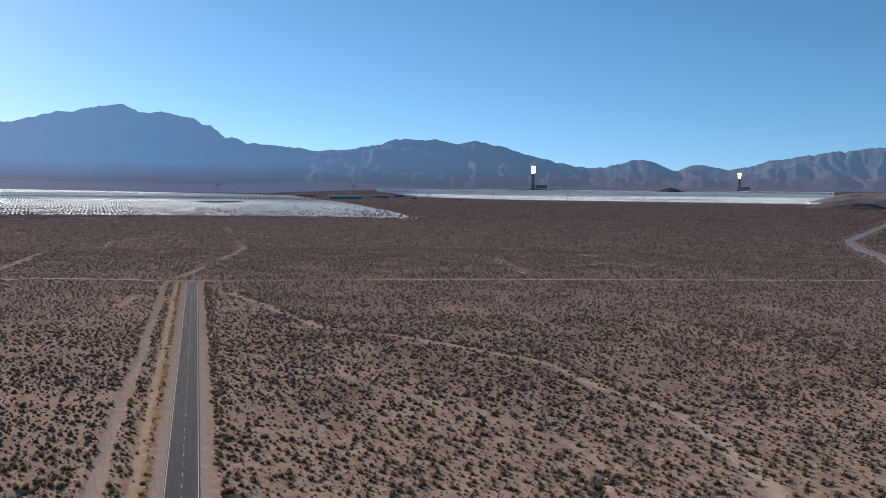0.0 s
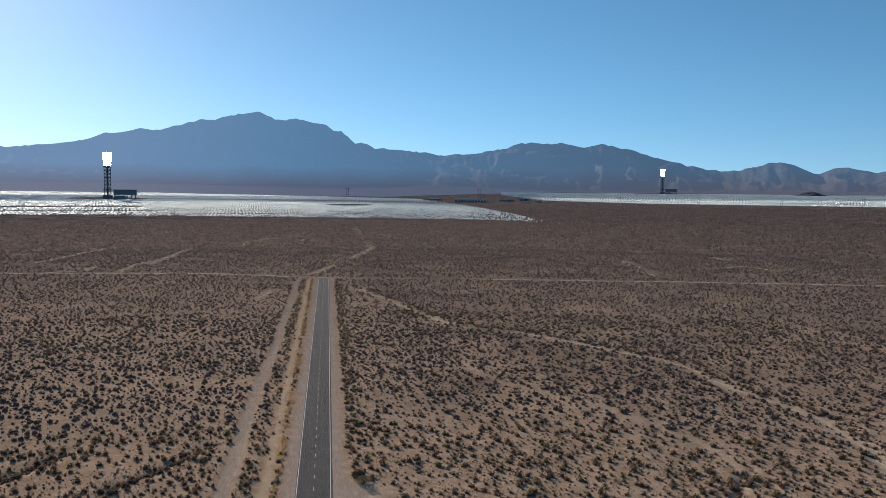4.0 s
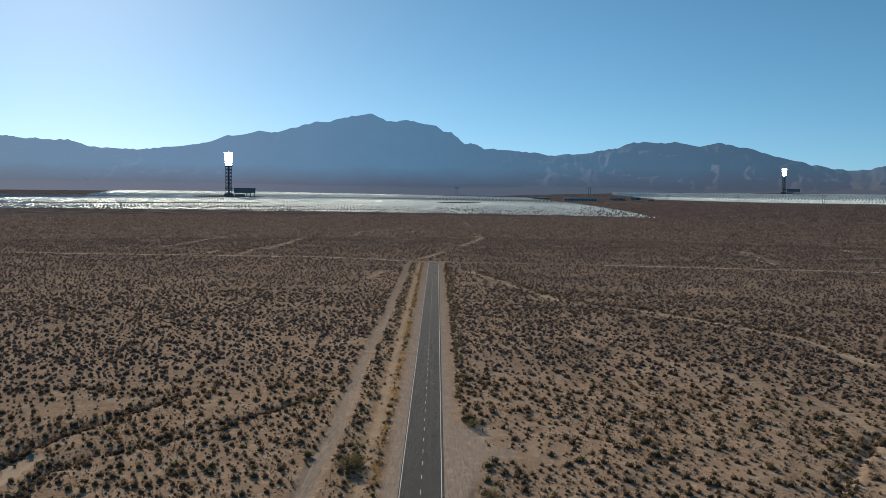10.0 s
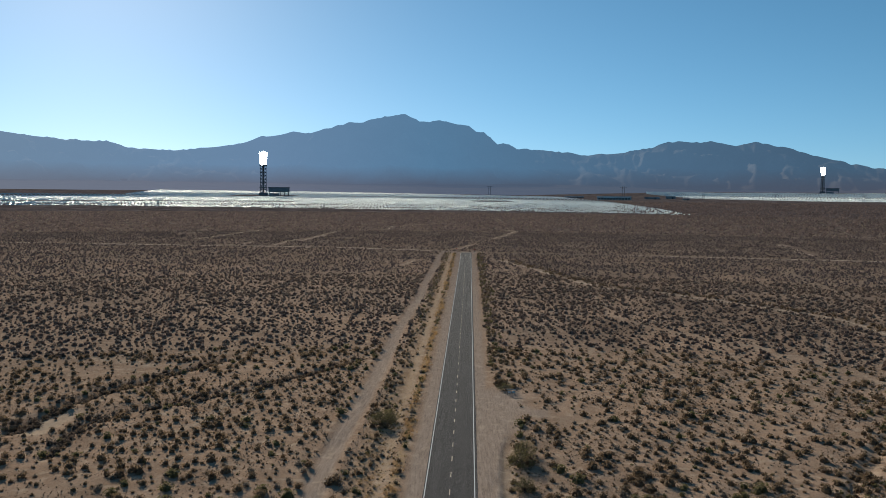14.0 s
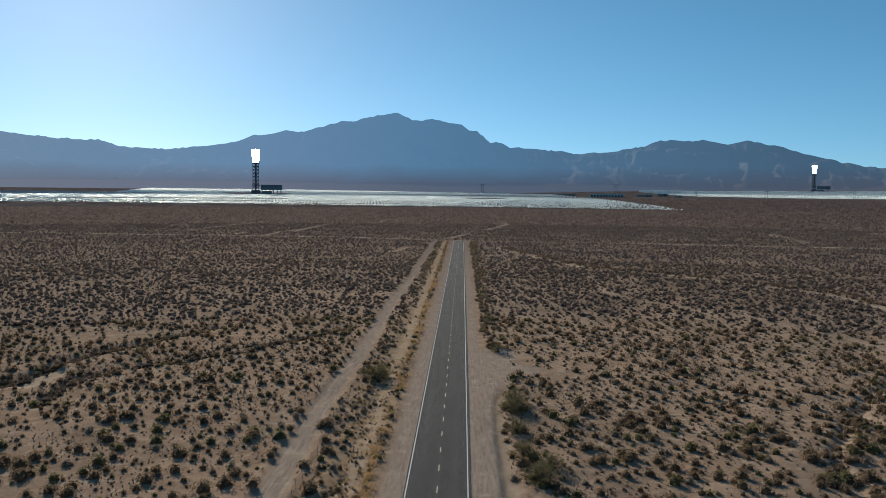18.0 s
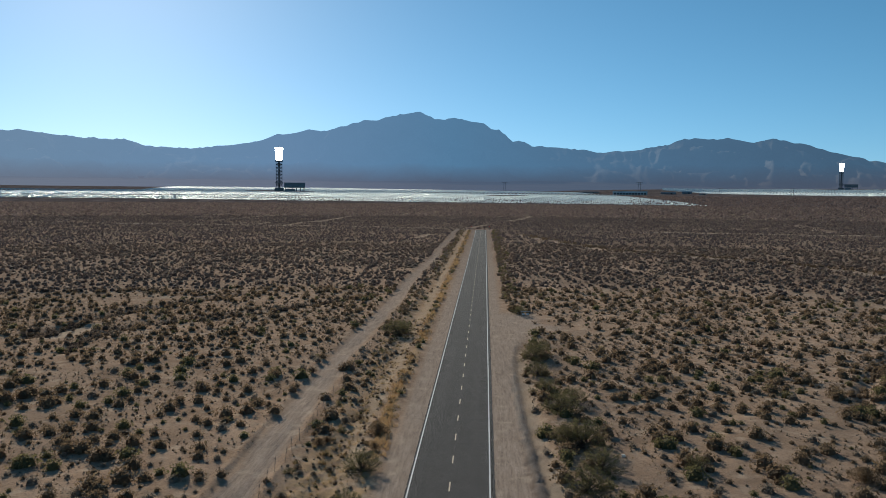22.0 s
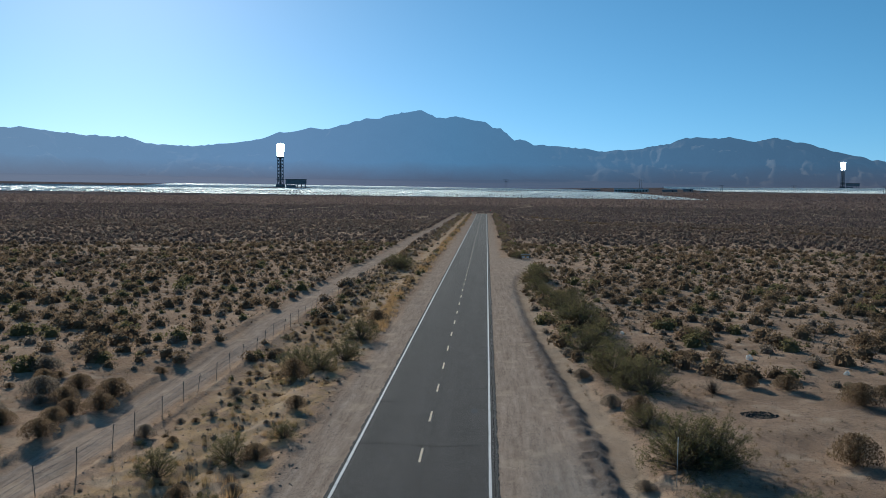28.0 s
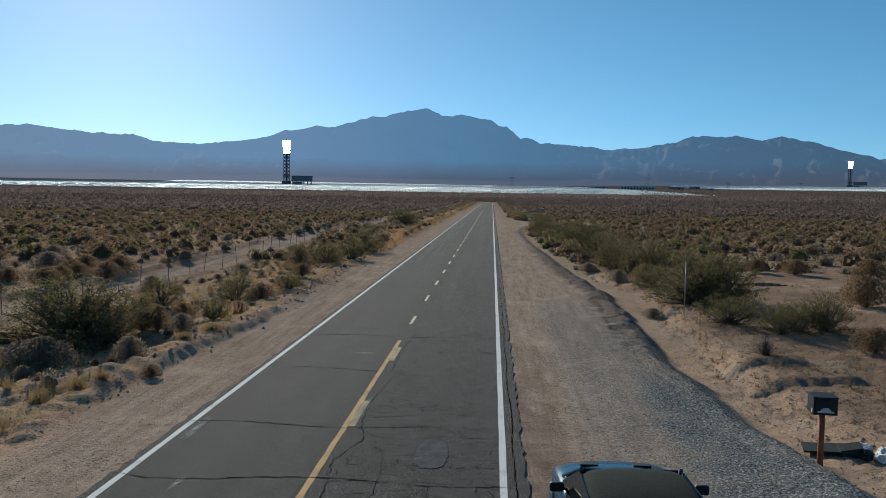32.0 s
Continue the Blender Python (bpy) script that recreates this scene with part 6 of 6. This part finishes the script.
def build_stones():
    rng = np.random.default_rng(18)
    Y = 9 + 20 * rng.uniform(0, 1, 11000) ** 1.1
    e = PULL_X(Y)
    X = e - 0.1 - np.abs(rng.normal(0, 1, len(Y))) * (0.5 + 1.2 * soft(Y, 12, 26))
    k = (X > 4.3) & (Y < 28)
    stones("gravel", X[k], Y[k], 0.012 + 0.022 * rng.uniform(0, 1, k.sum()) ** 1.5, M_GRAVEL, 1, "loose blue-grey gravel on the pull-out", "gravel")
    Y = 20 + 100 * rng.uniform(0, 1, 4000) ** 1.6
    X = PULL_X(Y) - 0.1 - np.abs(rng.normal(0, 0.8, len(Y)))
    stones("gravel", X, Y, 0.012 + 0.04 * rng.uniform(0, 1, len(Y)) ** 2, M_RUBBLE, 6, "pinkish-grey crumbled gravel along the pull-out edge", "gravel")
    Y = rng.uniform(10, 130, 9000)
    X = PULL_X(Y) + rng.normal(1.0, 0.9, len(Y))
    stones("sandy_stones", X, Y, 0.012 + 0.05 * rng.uniform(0, 1, len(Y)) ** 2.5, M_CLOD, 2, "sandy stones along the bank", "stones")
    Y = rng.uniform(10, 120, 9000)
    X = -6.6 + rng.normal(0, 1.6, len(Y))
    k = (X < -6.2) & (rng.uniform(0, 1, len(X)) < 0.6)
    stones("sandy_stones", X[k], Y[k], 0.015 + 0.06 * rng.uniform(0, 1, k.sum()) ** 2, M_CLOD, 3, "sandy clods along the berm", "stones")
    Y = rng.uniform(19, 60, 380)
    X = -6.45 + 0.05 * np.clip(Y - 22, 0, 10) - 0.7 * soft(-Y, -60, -34) + rng.normal(-0.15, 0.40, len(Y))
    stones("earth_clods", X, Y, 0.04 + 0.12 * rng.uniform(0, 1, len(Y)) ** 2.6, M_CLOD, 7, "crumbled earth clods along the berm edge", "stones")
    Y = 13 + 75 * rng.uniform(0, 1, 1600) ** 1.4
    X = -10.4 + rng.normal(0, 2.2, len(Y))
    k = (X < -6.3) & (X > -15.2)
    stones("earth_clods", X[k], Y[k], 0.04 + 0.13 * rng.uniform(0, 1, k.sum()) ** 2.5, M_CLOD, 8, "crumbled earth clods on the rough verge", "stones")
    Y = 10 + 65 * rng.uniform(0, 1, 14000) ** 1.5
    X = PULL_X(Y) + 1.2 + np.abs(rng.normal(0, 3.5, len(Y)))
    stones("bank_stones", X, Y, 0.012 + 0.07 * rng.uniform(0, 1, len(Y)) ** 2.8, M_RUBBLE, 9, "grey-brown stones on the bank behind the pull-out", "stones")
    r, a = np.sqrt(rng.uniform(12 ** 2, 80 ** 2, 20000)), np.radians(rng.uniform(-36, 48, 20000))
    X, Y = r * np.sin(a), r * np.cos(a)
    k = (X < -8) & (np.abs(X - TRACK_X(Y)) > 2.2) | (X > PULL_X(Y) + 1.5)
    stones("sandy_stones", X[k], Y[k], 0.02 + 0.085 * rng.uniform(0, 1, k.sum()) ** 2, M_CLOD, 4, "stones scattered over the desert sand", "stones")


build_stones()


# ---------------------------------------------------------------- the parked car
def car_paint():
    k = Nodes("dark_blue_car_paint")
    c = k.mix(k.noise(160.0, 2), (0.006, 0.045, 0.092), (0.013, 0.076, 0.138))
    c = k.mix(k.ramp(k.noise(3.0, 4), [(0.5, 0.0), (0.8, 0.2)]), c, (0.06, 0.055, 0.045))
    k.b.inputs["Coat Weight"].default_value = 0.12
    k.b.inputs["Coat Roughness"].default_value = 0.06
    return k.done(c, 0.25, 0.1, spec=0.15)


M_PAINT = car_paint()
M_TOP = speckled("black_canvas_top", (0.014, 0.019, 0.017), (0.026, 0.033, 0.030), 30.0, 0.95, 0.0, 0.003, 0.12)
M_GLASS = Nodes("dark_window_glass").done((0.01, 0.012, 0.014), 0.06, 0.0, spec=0.3)
M_TYRE = speckled("tyre_rubber", (0.012, 0.012, 0.012), (0.03, 0.029, 0.028), 20.0, 0.85)
M_RIM = speckled("alloy_rim", (0.35, 0.35, 0.36), (0.5, 0.5, 0.5), 6.0, 0.3, 0.9)
M_RED = speckled("red_lamp_lens", (0.25, 0.01, 0.01), (0.38, 0.02, 0.02), 20.0, 0.2)
M_LENS = speckled("clear_lamp_lens", (0.5, 0.52, 0.54), (0.7, 0.72, 0.74), 20.0, 0.12, 0.3)


def loft(sections, closed=False):
    """A skin through rows of points, mirrored in x."""
    bm = bmesh.new()
    rows = []
    for sec in sections:
        half = [(x, y, z) for x, y, z in sec]
        full = half + [(-x, y, z) for x, y, z in reversed(half) if abs(x) > 1e-6]
        rows.append([bm.verts.new(q) for q in full])
    for a, b in zip(rows[:-1], rows[1:]):
        for i in range(len(a) - 1):
            bm.faces.new((a[i], a[i + 1], b[i + 1], b[i]))
        if closed:
            bm.faces.new((a[-1], a[0], b[0], b[-1]))
    for r in (rows[0], rows[-1]):
        bm.faces.new(r)
    bmesh.ops.subdivide_edges(bm, edges=bm.edges[:], cuts=1, use_grid_fill=True, smooth=0.6)
    return bm


def car():
    x, y = 5.09, 10.90
    c = thing("parked_car", (x, y, lie(x, y) + 0.02), "dark blue convertible car with raised black top, parked on gravel", "car", turn=1.5)
    # y, half width, sill, belt, deck height at the middle
    plan = [(-2.36, 0.70, 0.42, 0.84, 0.92), (-2.22, 0.84, 0.32, 0.93, 1.02), (-1.6, 0.93, 0.24, 0.98, 1.06), (-0.8, 0.95, 0.22, 0.97, 1.00), (0.0, 0.94, 0.22, 0.95, 0.98),
            (0.7, 0.945, 0.22, 0.94, 1.00), (1.1, 0.95, 0.22, 0.92, 1.02), (1.6, 0.945, 0.24, 0.87, 0.985), (2.05, 0.90, 0.28, 0.77, 0.87), (2.3, 0.80, 0.34, 0.66, 0.72), (2.40, 0.66, 0.40, 0.58, 0.62)]
    secs = []
    for yy, w, lo, belt, deck in plan:
        secs.append([(0, yy, lo), (w * 0.8, yy, lo), (w * 0.97, yy, lo + 0.12), (w, yy, (lo + belt) * 0.52), (w * 0.985, yy, belt - 0.08), (w * 0.93, yy, belt), (w * 0.72, yy, belt + (deck - belt) * 0.62), (w * 0.35, yy, belt + (deck - belt) * 0.95), (0, yy, deck)])
    body = part("body", loft(secs, True), M_PAINT, c, "", True)
    # soft top, from the windscreen rail back to the deck
    top = []
    for yy, w, z, b in ((-1.62, 0.60, 1.07, 1.0), (-1.35, 0.66, 1.20, 1.02), (-0.95, 0.70, 1.33, 1.05), (-0.5, 0.71, 1.375, 1.08), (0.0, 0.70, 1.37, 1.08), (0.22, 0.69, 1.345, 1.12), (0.30, 0.66, 1.325, 1.20)):
        top.append([(0, yy, b - 0.04), (w * 1.0, yy, b - 0.02), (w * 1.02, yy, (z + b) / 2), (w * 0.96, yy, z - 0.06), (w * 0.82, yy, z - 0.015), (w * 0.45, yy, z + 0.012), (0, yy, z + 0.02)])
    part("soft_top", loft(top, True), M_TOP, c, "raised black canvas top", True)
    # windscreen and side windows
    bm = bmesh.new()
    q = [(-0.80, 0.98, 1.0), (0.80, 0.98, 1.0), (0.64, 0.31, 1.325), (-0.64, 0.31, 1.325)]
    vs = [bm.verts.new(v) for v in q] + [bm.verts.new((v[0], v[1] - 0.02, v[2] - 0.03)) for v in q]
    for f in ((0, 1, 2, 3), (7, 6, 5, 4), (0, 4, 5, 1), (1, 5, 6, 2), (2, 6, 7, 3), (3, 7, 4, 0)):
        bm.faces.new([vs[i] for i in f])
    part("windscreen", bm, M_GLASS, c)
    for sx in (-1, 1):
        bm = bmesh.new()
        q = [(sx * 0.875, 0.85, 0.955), (sx * 0.885, -0.85, 0.965), (sx * 0.735, -0.75, 1.28), (sx * 0.715, 0.28, 1.30)]
        vs = [bm.verts.new(v) for v in q] + [bm.verts.new((v[0] - sx * 0.02, v[1], v[2])) for v in q]
        for f in ((0, 1, 2, 3), (7, 6, 5, 4), (0, 4, 5, 1), (1, 5, 6, 2), (2, 6, 7, 3), (3, 7, 4, 0)):
            bm.faces.new([vs[i] for i in f])
        part("side_window", bm, M_GLASS, c)
        bm = bmesh.new()
        rod(bm, (sx * 0.84, 0.98, 0.98), (sx * 0.68, 0.29, 1.325), 0.028, 0.026, 8)
        part("windscreen_pillar", bm, M_PAINT, c)
        bm = bmesh.new()
        box(bm, (0.20, 0.10, 0.13), (sx * 1.0, 0.42, 1.02), None, 0.035)
        mirror = part("wing_mirror", bm, M_BLACK, c, "black wing mirror", True)
        bm = bmesh.new()
        box(bm, (0.14, 0.05, 0.04), (sx * 0.89, 0.45, 0.985), None, 0.01)
        part("mirror_arm", bm, M_BLACK, mirror)
        bm = bmesh.new()
        box(bm, (0.15, 0.008, 0.095), (sx * 1.0, 0.366, 1.02), None, 0.003)
        part("mirror_glass", bm, M_BLACK, mirror)
        bm = bmesh.new()
        box(bm, (0.27, 0.17, 0.03), (sx * 0.40, 1.52, 0.985), Euler((radians(-6), 0, 0)).to_matrix(), 0.008)
        part("bonnet_vent", bm, M_BLACK, c, "black bonnet vent")
        bm = bmesh.new()
        box(bm, (0.34, 0.10, 0.13), (sx * 0.58, 2.26, 0.62), Euler((0, 0, radians(-sx * 20))).to_matrix(), 0.03)
        part("headlight", bm, M_LENS, c, "", True)
        bm = bmesh.new()
        box(bm, (0.36, 0.08, 0.14), (sx * 0.52, -2.30, 0.80), Euler((0, 0, radians(sx * 14))).to_matrix(), 0.025)
        part("tail_light", bm, M_RED, c, "red tail light", True)
        bm = bmesh.new()
        box(bm, (0.025, 0.16, 0.035), (sx * 0.955, -0.35, 0.84), None, 0.01)
        part("door_handle", bm, M_BLACK, c)
        for yy in (-1.42, 1.45):
            bm = bmesh.new()
            bmesh.ops.create_cone(bm, cap_ends=True, segments=32, radius1=0.345, radius2=0.345, depth=0.25, matrix=Matrix.Translation((sx * 0.84, yy, 0.335)) @ Matrix.Rotation(radians(90), 4, 'Y'))
            bmesh.ops.bevel(bm, geom=[e for e in bm.edges if len(e.link_faces) == 2 and any(len(f.verts) > 4 for f in e.link_faces)], offset=0.035, segments=3, affect='EDGES')
            wheel = part("wheel", bm, M_TYRE, c, "", True)
            bm = bmesh.new()
            bmesh.ops.create_cone(bm, cap_ends=True, segments=28, radius1=0.23, radius2=0.23, depth=0.02, matrix=Matrix.Translation((sx * 0.963, yy, 0.335)) @ Matrix.Rotation(radians(90), 4, 'Y'))
            for i in range(5):
                a = i * 2 * math.pi / 5
                rod(bm, (sx * 0.97, yy, 0.335), (sx * 0.975, yy + 0.21 * math.cos(a), 0.335 + 0.21 * math.sin(a)), 0.035, 0.022, 6)
            part("rim", bm, M_RIM, wheel)
    bm = bmesh.new()
    box(bm, (1.1, 0.06, 0.16), (0, 2.35, 0.50), None, 0.02)
    part("grille", bm, M_BLACK, c)
    bm = bmesh.new()
    box(bm, (0.52, 0.03, 0.13), (0, -2.34, 0.68), None, 0.008)
    part("number_plate", bm, M_PLATE, c, "plain pale number plate")
    bm = bmesh.new()
    box(bm, (1.30, 0.16, 0.03), (0, 1.02, 1.005), Euler((radians(-10), 0, 0)).to_matrix(), 0.01)
    part("cowl", bm, M_BLACK, c)


car()
